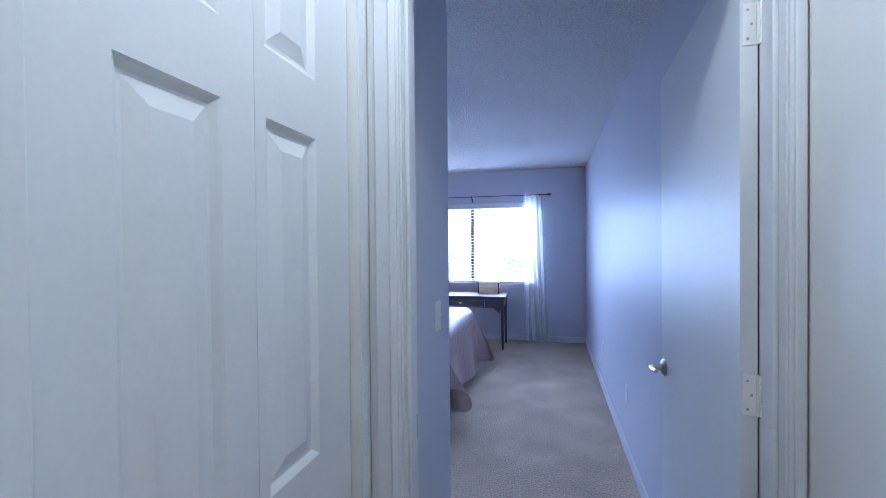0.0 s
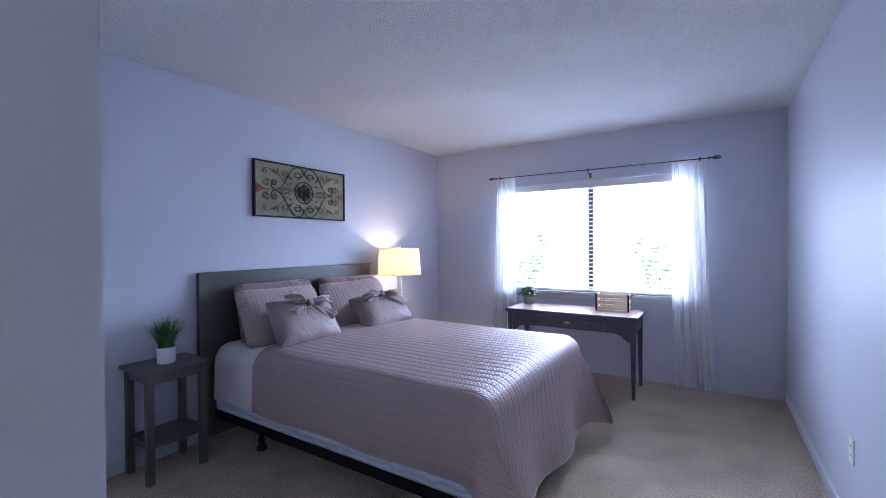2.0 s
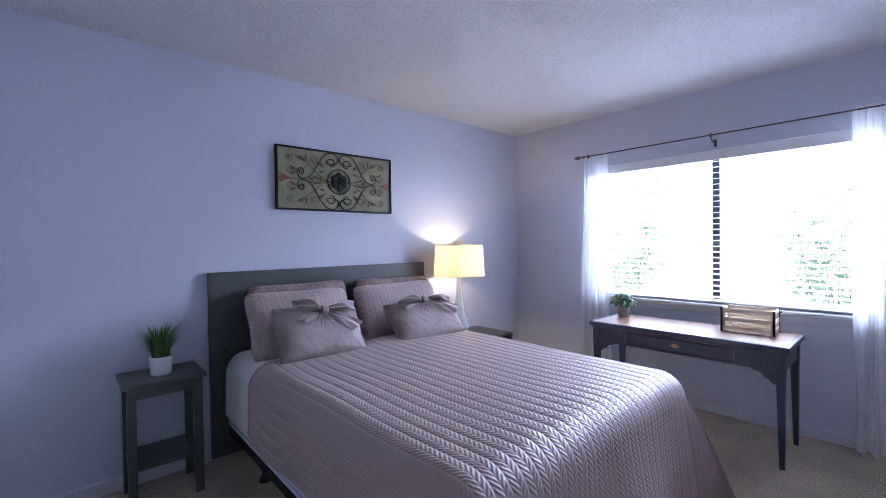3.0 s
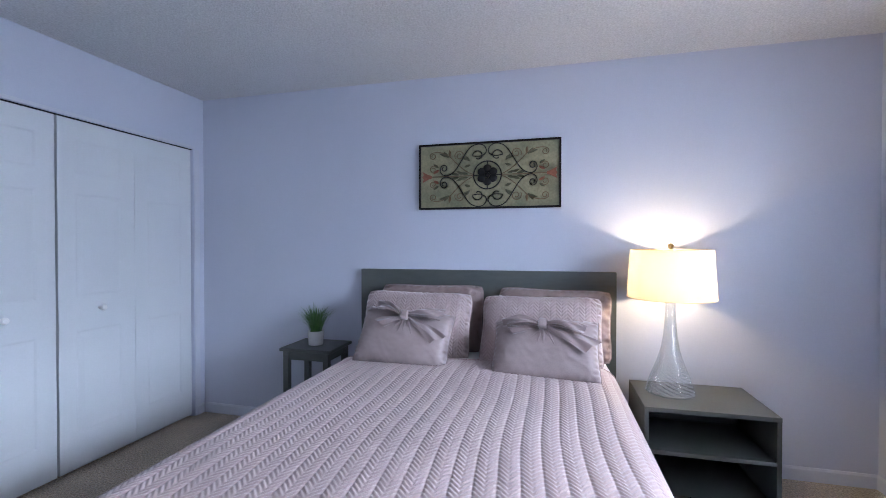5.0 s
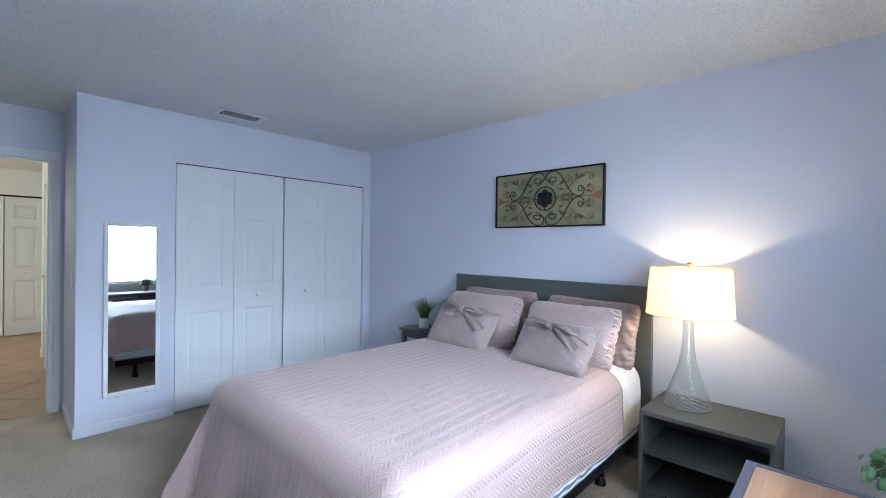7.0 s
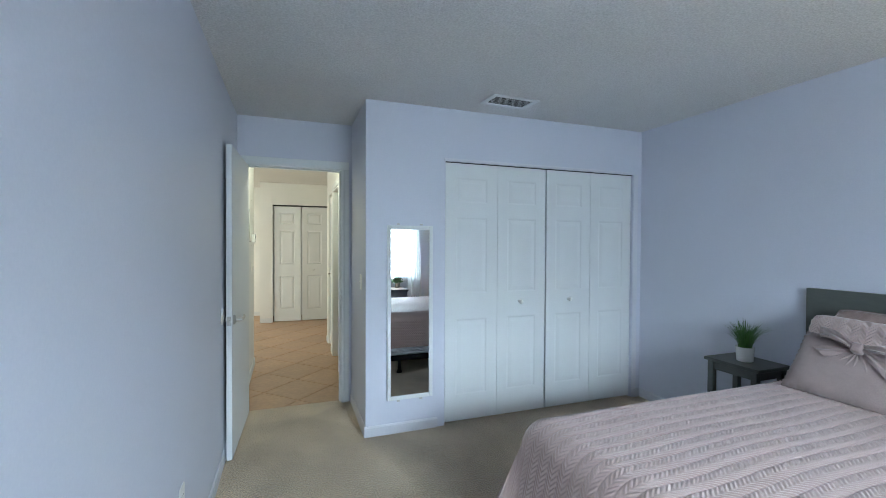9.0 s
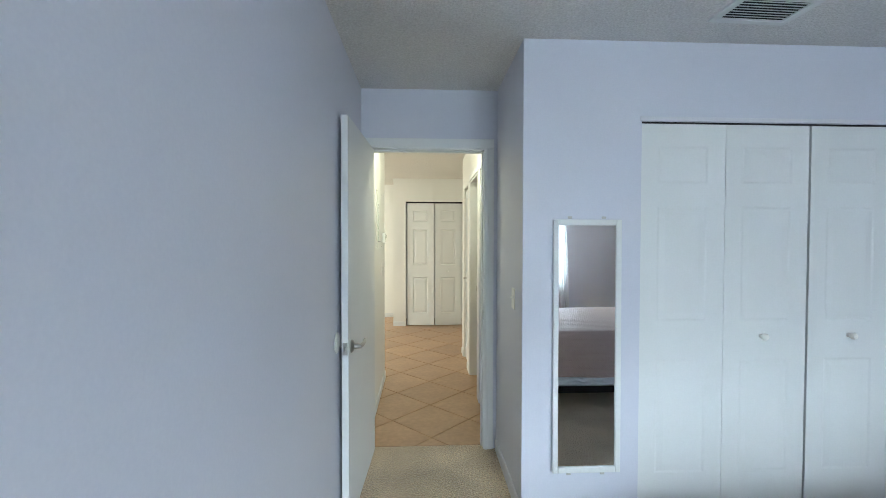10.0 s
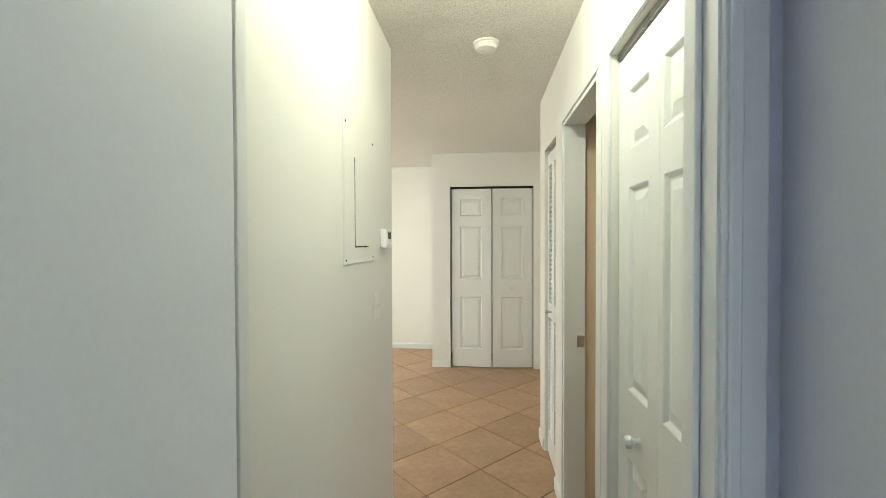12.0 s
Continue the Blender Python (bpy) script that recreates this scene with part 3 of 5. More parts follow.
LEAF = 0.805
door = thing("bedroom_door", 0.473, -0.239, 0.012, "plain white flush door standing open against the wall", "door", "", -2.4)
leafb = part("leaf", box(0, 0.034, 0, LEAF, 0, 2.02, bevel=0.002), WHITE, door)
hl = lever(door, LEAF - 0.06, 0.893, -1, -1)
hr = lever(door, LEAF - 0.06, 0.893, 1, -1)
hr.location.x, hr.scale.x = 0.034, 0.33
part("latch_plate", box(0.005, 0.029, LEAF, LEAF + 0.0015, 0.863, 0.923, bevel=0.0006), CHROME, door)
part("latch_bolt", box(0.011, 0.024, LEAF + 0.0015, LEAF + 0.009, 0.883, 0.903, bevel=0.003), CHROME, door)
for z in (0.20, 1.0, 1.80):
    bm = box(0.005, 0.0305, -0.002, 0.0, z, z + 0.09, bevel=0.0008)
    B(bm, 0.0305, 0.0375, -0.0035, -0.002, z, z + 0.09, bevel=0.0005)
    hinge = part("hinge", bm, PLASTIC, door, "painted butt hinge")
    bm = bmesh.new()
    for k in range(5):
        lathe(bm, [(0.0005, z + 0.018 * k), (0.006, z + 0.018 * k + 0.0006), (0.006, z + 0.018 * k + 0.0172), (0.0005, z + 0.018 * k + 0.0178)], 12, 0.04, -0.004)
    part("hinge_pin", bm, PLASTIC, door, "", True)
    for dz, dx in ((0.014, 0.014), (0.045, 0.021), (0.076, 0.014)):
        q = box(dx - 0.0025, dx + 0.0025, -0.0028, -0.002, z + dz - 0.0025, z + dz + 0.0025, bevel=0.0006)
        part("screw", q, CHROME, hinge)
bm = lathe(bmesh.new(), [(0.0005, 0), (0.05, 0), (0.052, 0.003), (0.044, 0.008), (0.025, 0.005), (0.0005, 0.005)], 28)
for v in bm.verts:
    v.co = (XR - v.co.z, 0.587 + v.co.x, 0.942 + v.co.y)
tagged(part("wall_bumper", bm, PLASTIC, None, "", True), "round white plastic door bumper on the wall", "door stop")
structure("strike_plate_bedroom", box(DX0, DX0 + 0.0022, YD - 0.038, YD - 0.004, 0.89, 0.95, bevel=0.0008), CHROME)


# ---- window ----
win = tagged(new("window_1"), "white aluminium sliding window behind blinds", "window", kind="structure")
yf = YW + 0.085
bm = bmesh.new()
for a in ((WX0, WX0 + 0.035, WZ0, WZ1), (WX1 - 0.035, WX1, WZ0, WZ1), (WX0 + 0.035, WX1 - 0.035, WZ0, WZ0 + 0.035), (WX0 + 0.035, WX1 - 0.035, WZ1 - 0.035, WZ1)):
    B(bm, a[0], a[1], yf - 0.02, yf + 0.025, a[2], a[3], bevel=0.003)
part("window_frame", bm, TRIM, win)
part("mullion", box(-1.06, -1.01, yf - 0.022, yf + 0.02, WZ0 + 0.035, WZ1 - 0.035, bevel=0.003), NAVY, win, "dark meeting stile")
for a, b in ((WX0 + 0.035, -1.06), (-1.01, WX1 - 0.035)):
    p = part("pane", box(a, b, yf - 0.003, yf + 0.001, WZ0 + 0.035, WZ1 - 0.035), PANE, win)
    p.visible_shadow = False
part("window_sill", box(WX0 - 0.03, WX1 + 0.03, YW - 0.045, YW + 0.06, WZ0 - 0.028, WZ0, bevel=0.006), WHITE, win)
part("apron", box(WX0 - 0.01, WX1 + 0.01, YW - 0.012, YW, WZ0 - 0.075, WZ0 - 0.028, bevel=0.003), TRIM, win)


def blind(x0, x1):
    t = thing("window_blind", x0, YW + 0.035, 0, "white horizontal slat blind with its slats open", "blind")
    w = x1 - x0
    part("headrail", box(0, w, -0.03, 0.025, WZ1 - 0.055, WZ1 - 0.005, bevel=0.003), SLAT, t)
    part("valance", box(-0.003, w + 0.003, -0.042, -0.034, WZ1 - 0.075, WZ1 - 0.002, bevel=0.002), SLAT, t)
    part("bottom_rail", box(0, w, -0.024, 0.024, WZ0 + 0.004, WZ0 + 0.022, bevel=0.004), SLAT, t)
    bm = bmesh.new()
    n = 6
    prof = [(-0.024 + 0.048 * i / n, 0.003 * math.sin(math.pi * i / n)) for i in range(n + 1)]
    vs = [[bm.verts.new((x, y, z + dz)) for x in (0.004, w - 0.004)] for dz in (0, 0.0018) for y, z in prof]
    m = n + 1
    for i in range(n):
        bm.faces.new((vs[i][0], vs[i][1], vs[i + 1][1], vs[i + 1][0]))
        bm.faces.new((vs[m + i][1], vs[m + i][0], vs[m + i + 1][0], vs[m + i + 1][1]))
    for i, j in ((0, m), (n, m + n)):
        bm.faces.new((vs[i][0], vs[j][0], vs[j][1], vs[i][1]))
    bmesh.ops.rotate(bm, verts=bm.verts, matrix=Matrix.Rotation(radians(9), 3, "X"))
    src, z = None, WZ0 + 0.05
    while z < WZ1 - 0.08:
        if src is None:
            src = part("slat", bm, SLAT, t)
            src.location.z = z
        else:
            again("slat", src, t, pose(0, 0, z))
        z += 0.0425
    for fx in (0.12, 0.5, 0.88):
        for yy in (-0.026, 0.026):
            part("ladder_cord", box(fx * w - 0.001, fx * w + 0.001, yy - 0.0008, yy + 0.0008, WZ0 + 0.02, WZ1 - 0.05), SLAT, t)
    if w > 1:
        bm = sweep(bmesh.new(), [(w - 0.3, -0.046, WZ1 - 0.06), (w - 0.3, -0.046, WZ0 + 0.45)], 0.003, 6)
        part("tilt_wand", bm, SLAT, t)


blind(WX0 + 0.008, WX1 - 0.008)


def rod():
    t = thing("curtain_rod", -1.0, YW - 0.11, 2.065, "thin pewter curtain rod with leaf finials", "curtain rod")
    part("rod", sweep(bmesh.new(), [(-1.02, 0, 0), (1.0, 0, 0)], 0.0052, 12), PEWTER, t, "", True)
    for s, x in ((-1, -1.02), (1, 1.0)):
        bm = sweep(bmesh.new(), [(x, 0, 0), (x + s * 0.015, 0, 0), (x + s * 0.02, 0, 0), (x + s * 0.03, 0, 0)], [0.007, 0.011, 0.008, 0.006], 12)
        for k in range(3):
            a = k * math.tau / 3
            sweep(bm, [(x + s * 0.03, 0, 0), (x + s * 0.06, 0.012 * math.cos(a), 0.012 * math.sin(a)), (x + s * 0.09, 0.010 * math.cos(a), 0.010 * math.sin(a)),
                       (x + s * 0.105, 0, 0)], [0.004, 0.006, 0.004, 0.001], 6)
        part("finial", bm, PEWTER, t, "leaf-shaped finial", True)
    for x in (-0.985, -0.02, 0.94):
        bm = sweep(bmesh.new(), [(x, 0.108, -0.045), (x, 0.06, -0.042), (x, 0.02, -0.03), (x, 0, -0.01)], 0.005, 8)
        B(bm, x - 0.01, x + 0.01, 0.104, 0.11, -0.07, -0.015, bevel=0.002)
        lathe(bm, [(0.009, -0.012), (0.011, 0), (0.009, 0.012)], 10, x, 0)
        part("bracket", bm, PEWTER, t, "", True)


rod()


def curtain(x0, x1, b0, b1, seed):
    """A sheer panel from the rod to the floor, gathered between x0 and x1 above and b0 and b1 below."""
    n, m = 90, 60
    P = np.zeros((n, m, 3))
    ph = seed * 1.7
    for i in range(n):
        f = i / (n - 1)
        z = 2.085 - f * (2.085 - 0.03)
        a, b = x0 + (b0 - x0) * f ** 1.5, x1 + (b1 - x1) * f ** 1.5
        for j in range(m):
            g = j / (m - 1)
            amp = 0.009 + 0.015 * min(1, f * 2)
            w = math.sin(g * math.tau * 4.1 + ph + 0.5 * math.sin(f * 3 + seed)) * amp + 0.4 * amp * math.sin(g * math.tau * 11 + ph * 2 + f * 2)
            P[i, j] = (a + (b - a) * g + 0.006 * math.sin(f * 9 + g * 12), YW - 0.11 + w - 0.02 * f + (0.008 if f < 0.02 else 0), z + (0.012 * math.sin(g * 40) if i == n - 1 else 0))
    t = thing("sheer_curtain", 0, 0, 0, "white sheer voile curtain gathered on the rod", "curtain", "window curtains")
    grid_mesh("voile", P, SHEER, t)
    hem = P[-5:].copy()
    hem[:, :, 1] -= 0.003
    grid_mesh("hem", hem, SHEER, t, "doubled lace hem")
    return t


curtain(-2.03, -1.80, -2.10, -1.78, 1)
curtain(-0.28, -0.01, -0.26, 0.06, 2)


# ---- outside ----
structure("ground", box(-60, 60, 5.1, 90, -0.3, -0.15), LAWN)


def shrub(x, y, seed, h):
    rnd = random.Random(seed)
    t = thing("garden_shrub", x, y, -0.15, "leafy green shrub outside the window", "shrub", "garden shrubs")
    bm, lf = bmesh.new(), bmesh.new()
    for k in range(7):
        a = rnd.uniform(0, math.tau)
        top = Vector((math.cos(a) * 0.3, math.sin(a) * 0.07, h * rnd.uniform(0.7, 1.0)))
        pts = [Vector((0, 0, 0)).lerp(top, s) + Vector((math.sin(s * 5 + k) * 0.03, 0, 0)) for s in (0, 0.3, 0.6, 0.85, 1)]
        sweep(bm, pts, [0.008, 0.006, 0.004, 0.003, 0.001], 6)
        for j in range(95):
            s = rnd.uniform(0.55, 1.02)
            c = Vector((0, 0, 0)).lerp(top, s) + Vector((rnd.gauss(0, 0.08), rnd.gauss(0, 0.04), rnd.gauss(0, 0.06)))
            d = Vector((rnd.gauss(0, 1), rnd.gauss(0, 1), rnd.gauss(0, 0.6))).normalized()
            e = d.orthogonal().normalized()
            L, w = rnd.uniform(0.04, 0.08), rnd.uniform(0.012, 0.022)
            q = [lf.verts.new(c), lf.verts.new(c + d * L * 0.5 + e * w), lf.verts.new(c + d * L), lf.verts.new(c + d * L * 0.5 - e * w)]
            lf.faces.new(q)
    part("stems", bm, BARK, t)
    part("leaves", lf, OUTLEAF, t)


# added glowing sheet: whites out the window view and lights the room
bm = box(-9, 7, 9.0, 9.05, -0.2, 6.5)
glow = bpy.data.materials.new("backdrop_glow")
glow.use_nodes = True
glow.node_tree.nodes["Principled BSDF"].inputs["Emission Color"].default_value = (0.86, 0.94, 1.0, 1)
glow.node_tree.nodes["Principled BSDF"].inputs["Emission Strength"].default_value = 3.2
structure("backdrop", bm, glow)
shrub(-1.95, 5.4, 4, 2.15)
shrub(-0.35, 5.4, 9, 1.95)


# ---- bed ----
BY0, BY1, BXF, BZ = 1.935, 3.49, -0.75, 0.664   # sides, foot and top of the made bed
bed = thing("bed", -1.8, 2.70, 0, "double bed with a grey-green panel headboard and metal frame", "bed")


def at_bed(bm):
    bmesh.ops.translate(bm, verts=bm.verts, vec=(1.8, -2.70, 0))
    return bm


hb = part("headboard", at_bed(box(-2.885, -2.845, 1.866, 3.532, 0.02, 1.146, bevel=0.004)), GREEN, bed, "grey-green painted panel headboard")
part("box_spring", at_bed(box(-2.82, BXF - 0.03, BY0 + 0.012, BY1 - 0.012, 0.205, 0.40, bevel=0.03, seg=4)), TICKING, bed, "blue-white quilted box spring", True)
part("mattress", at_bed(box(-2.82, BXF - 0.03, BY0 + 0.015, BY1 - 0.015, 0.402, 0.635, bevel=0.105, seg=6)), TICKING, bed, "", True)
for y in (BY0 + 0.03, BY1 - 0.03):
    s = 1 if y < 2.7 else -1
    bm = box(-2.84, BXF - 0.05, y - 0.003, y + 0.003, 0.15, 0.215)
    B(bm, -2.84, BXF - 0.05, min(y, y + s * 0.035), max(y, y + s * 0.035), 0.198, 0.203)
    part("side_rail", at_bed(bm), BLACKM, bed, "black steel angle rail")
part("cross_rail", at_bed(box(-1.0, -0.965, BY0 + 0.04, BY1 - 0.04, 0.165, 0.197)), BLACKM, bed)
part("cross_rail", at_bed(box(-2.45, -2.415, BY0 + 0.04, BY1 - 0.04, 0.165, 0.197)), BLACKM, bed)
for x in (-2.43, -0.98):
    for y in (BY0 + 0.1, 2.7, BY1 - 0.1):
        bm = bmesh.new()
        lathe(bm, [(0.016, 0.165), (0.016, 0.075), (0.02, 0.07), (0.02, 0.05), (0.012, 0.045), (0.03, 0.02), (0.033, 0.003), (0.001, 0.001)], 16, x, y)
        part("leg", at_bed(bm), BLACKM, bed, "", True)


def drape(u, v, y0, y1, xf, zt, R, flare):
    """Where a point of the flat cloth comes to lie: u along the bed, v across it."""
    su = u - (xf - R)
    sv = (y0 + R) - v if v < (y0 + y1) / 2 else v - (y1 - R)
    sgn = -1 if v < (y0 + y1) / 2 else 1
    if su > 0 and sv > 0 and flare > 0.03:
        # the cloth's corners are cut round
        ea, eb = su / 0.645, sv / 0.43
        k = max(ea, eb) / (ea ** 6 + eb ** 6) ** (1 / 6)
        su, sv = su * k, sv * k
    r = math.hypot(max(su, 0), max(sv, 0))
    if r <= 0:
        return u, v, zt, 0, 0, 1
    phi = math.atan2(max(sv, 0), max(su, 0))
    arc = R * math.pi / 2
    du, dv = math.cos(phi), math.sin(phi)
    if r < arc:
        out, down, fin = R * math.sin(r / R), R * (1 - math.cos(r / R)), 0.0
    else:
        # the spare cloth of a corner falls into a fin that runs on along the bed's side
        s = r - arc
        corner = max(0.0, math.sin(2 * phi)) ** 2 if flare > 0.03 else 0.0
        out, fin = R + s * flare, s * 0.44 * corner
        down = R + s * math.sqrt(1 - (flare + 0.4 * corner) ** 2)
    x = (xf - R if su > 0 else u) + du * out + fin
    fold = 0.35 * fin * math.sin(6 * phi)
    y = ((y0 + R if sgn < 0 else y1 - R) if sv > 0 else v) + sgn * (dv * out + fold)
    n = min(1, r / arc)
    return x, y, zt - down, du * n, sgn * dv * n, 1 - n


def braid(u, v, pitch, cell, deep=1.0):
    """Cable stitching: rows along u, each a pair of plump slanted leaves that meet in its middle, with a seam between rows."""
    q = v / pitch - math.floor(v / pitch)
    edge, mid = min(q, 1 - q), abs(q - 0.5)
    ch = (u / cell + mid * pitch * 1.15 / cell) % 1
    leaf = math.sin(math.pi * ch ** 0.75) * min(1, 0.3 + edge * 7) * min(1, 0.35 + mid * 6)
    return deep * (0.0037 * leaf - 0.0011 * math.exp(-(edge / 0.07) ** 2))


def quilt():
    n, m = 760, 690
    us = np.linspace(-2.36, BXF + 0.53, n)
    vs = np.linspace(BY0 - 0.315, BY1 + 0.315, m)
    P = np.zeros((n, m, 3))
    for i, u in enumerate(us):
        for j, v in enumerate(vs):
            wob = 0.012 * math.sin(u * 3.1 + 1) + 0.006 * math.sin(u * 7.3 + v * 2)
            # the head end lies a little askew
            ua = u - 0.11 * max(0.0, (v - BY0) / (BY1 - BY0)) * max(0.0, (-1.6 - u) / 0.76)
            x, y, z, nx, ny, nz = drape(ua, v, BY0, BY1, BXF, BZ, 0.115, 0.05 + 0.08 * (u > BXF))
            h = braid(u, v + wob, 0.0625, 0.021)
            low = max(0.0, BZ - 0.1 - z)
            wave = low * (0.05 * math.sin(u * 8.5 + 0.7) * abs(ny) + 0.06 * math.sin(v * 9.0 + 1.2) * abs(nx))
            soft = 0.012 * (1 - ((v - 2.71) / 0.85) ** 2) * nz + 0.006 * noise.noise(Vector((u * 2.4, v * 2.4, 0.3))) * nz
            P[i, j] = (x + nx * (h + wave), y + ny * (h + wave), max(0.012, z + nz * h + soft))
    t = thing("quilt", 0, 0, 0, "taupe quilted bedspread with herringbone stitching, draped over the bed", "bedspread")
    grid_mesh("cover", P, QUILT, t)
    bm = bmesh.new()
    for line in (P[:, 0], P[-1, :], P[:, -1], P[0, :]):
        sweep(bm, [tuple(p) for p in line[::3]], 0.0045, 6)
    part("bound_edge", bm, QUILT, t, "stitched edge binding", True)


quilt()


def sheet():
    us, vs = np.linspace(-2.80, -2.25, 40), np.linspace(BY0 - 0.31, BY1 + 0.31, 150)
    P = np.zeros((40, 150, 3))
    for i, u in enumerate(us):
        for j, v in enumerate(vs):
            x, y, z, nx, ny, nz = drape(u, v, BY0 + 0.006, BY1 - 0.006, 5, BZ - 0.008, 0.115, 0.02)
            low = max(0, BZ - 0.12 - z)
            w = 0.006 * noise.noise(Vector((u * 9, v * 9, 2))) + low * 0.03 * math.sin(u * 22)
            P[i, j] = (x, y + ny * w, z + nz * w)
    t = thing("bed_sheet", 0, 0, 0, "off-white cotton sheet hanging out under the quilt", "bed sheet")
    grid_mesh("cloth", P, SHEET, t)


sheet()


def pillow_points(w, h, t, seed, n, m, crease=0.012, relief=None, pinch=0.06, soft=0.3):
    """Front and back sheets of a cushion in its own xz plane, thick along y."""
    out = []
    for side in (-1, 1):
        P = np.zeros((n, m, 3))
        for i in range(n):
            for j in range(m):
                a, b = -1 + 2 * j / (m - 1), -1 + 2 * i / (n - 1)
                edge = max(0.0, (1 - a ** 4) * (1 - b ** 4))
                x = w / 2 * a * (1 - pinch * (1 - b * b) * abs(a)) * math.sqrt(1 - soft * b ** 6 / 2)
                z = h / 2 * b * (1 - pinch * (1 - a * a) * abs(b)) * math.sqrt(1 - soft * a ** 6 / 2)
                th = t / 2 * edge ** 0.42
                nv = Vector((a * 3.1 + seed, b * 3.1, seed * 1.3 + side))
                k = crease * (noise.noise(nv) + 0.6 * noise.noise(nv * 2.7)) * (0.3 + 0.7 * (1 - edge)) * min(1, edge * 6)
                k += 0.35 * crease * (1 - abs(noise.noise(Vector((a * 5.5 + 2 * b, b * 1.6 - a, seed * 0.7 + side))) * 2.2)) * min(1, edge * 4) * (1.1 - 0.6 * b)
                g = 0.0075 * math.sin(a * 42 + 3 * noise.noise(nv * 2)) * max(0, 1 - edge * 3.2) * min(1, edge * 20) * (1 if abs(b) > abs(a) else 0)
                g += 0.0075 * math.sin(b * 34 + 3 * noise.noise(nv * 2)) * max(0, 1 - edge * 3.2) * min(1, edge * 20) * (0 if abs(b) > abs(a) else 1)
                r = relief(x, z) * min(1, edge * 5) if relief and side < 0 else 0
                P[i, j] = (x, side * (th + k + g + r), z)
        out.append(P)
    return out


def pillow(name, x, y, z, rx, rz, ry, w, h, t, seed, mat, label, category, group, n=44, m=60, **kw):
    top = thing(name, x, y, z, label, category, group)
    top.matrix_basis = Matrix.Translation((x, y, z)) @ Matrix.Rotation(radians(90 + rz), 4, "Z") @ Matrix.Rotation(radians(rx), 4, "X") @ Matrix.Rotation(radians(ry), 4, "Y")
    a, b = pillow_points(w, h, t, seed, n, m, **kw)
    grid_mesh("front", a, mat, top)
    grid_mesh("back", b, mat, top)
    bm = bmesh.new()
    for line in (a[0], a[-1], a[:, 0], a[:, -1]):
        sweep(bm, [tuple(p) for p in line], 0.0035, 6)
    part("piping", bm, mat, top, "", True)
    return top


def sham_relief(x, z):
    return braid(z, x, 0.062, 0.021, 1.15)


# local -y faces the foot of the bed
for x, y, z, rx, rz, ry, w, h, t, sd, mat, lab in (
        (-2.735, 2.40, 0.845, -14, 2, 0, 0.70, 0.44, 0.13, 11, BROWNSATIN, "cocoa satin bed pillow standing against the headboard"),
        (-2.735, 3.16, 0.84, -14, -2, 1, 0.68, 0.43, 0.13, 12, BROWNSATIN, "cocoa satin bed pillow standing against the headboard")):
    pillow("bed_pillow", x, y, z, rx, rz, ry, w, h, t, sd, mat, lab, "pillow", "bed pillows", crease=0.018, n=60, m=90)
for x, y, z, rx, rz, ry, sd in ((-2.60, 2.345, 0.822, -24, 3, 1, 21), (-2.59, 3.085, 0.818, -26, -5, -1, 22)):
    pillow("pillow_sham", x, y, z, rx, rz, ry, 0.70, 0.43, 0.15, sd, SHAM, "taupe quilted pillow sham with herringbone rows", "pillow", "pillow shams",
           n=190, m=250, relief=sham_relief, crease=0.006)


def bow(parent, cx, cz, w, h, t, loops):
    """A satin bow on the cushion's face: flat folded loops and cut tails drawn into a wrapped knot."""
    def face(x, z):
        a, b = max(-0.97, min(0.97, 0.86 * x / (w / 2))), max(-0.97, min(0.97, 0.86 * z / (h / 2)))
        return t / 2 * ((1 - a ** 4) * (1 - b ** 4)) ** 0.42

    for k, (name, ang, length, w0, w1, puff, lift, cut) in enumerate(loops):
        n, m = 26, 33
        d = (math.cos(radians(ang)), math.sin(radians(ang)))
        e = (-d[1], d[0])
        for layer in ((0, 1) if name == "bow_loop" else (0,)):
            P = np.zeros((n, m, 3))
            for i in range(n):
                u = i / (n - 1)
                half = (w0 + (w1 - w0) * u ** 0.75) * (1 - 0.22 * layer)
                for j in range(m):
                    v = -1 + 2 * j / (m - 1)
                    crease = abs((v * 1.25 + 0.35 * k + 0.5 * layer) % 2 - 1)
                    run = 0.010 + length * u * (1 - cut * (0.5 + 0.5 * v) - 0.10 * layer)
                    x, z = cx + d[0] * run + e[0] * v * half, cz + d[1] * run + e[1] * v * half - 0.02 * u * u
                    up = lift + puff * math.sin(math.pi * (0.08 + 0.84 * u)) * (1 if layer else 0.25) + 0.016 * crease * min(1, u * 2.5) + 0.004 * math.sin(9 * u + 5 * v + k)
                    P[i, j] = (x, -(face(x, z) + up), z)
            grid_mesh(name if layer == 0 else "bow_loop_back", P, SATIN, parent, "folded satin bow loop" if name == "bow_loop" else "cut end of the satin ribbon")
    kf = -face(cx, cz)
    bm = box(cx - 0.021, cx + 0.021, kf - 0.046, kf - 0.004, cz - 0.024, cz + 0.024, bevel=0.010, seg=3)
    part("bow_knot", bm, SATIN, parent, "", True)
    for k in (-1.4, -0.7, 0.1, 0.8, 1.5):
        reach = 0.075 + 0.03 * math.sin(k * 5)
        pts = [(cx + k * 0.011 + k * 0.034 * q, -face(cx, cz - 0.02 - reach * q) - 0.001 + 0.004 * q, cz - 0.02 - reach * q) for q in (0, 0.3, 0.6, 0.85, 1)]
        part("pleat", sweep(bmesh.new(), pts, [0.006, 0.006, 0.005, 0.003, 0.001], 8), SATIN, parent, "", True)


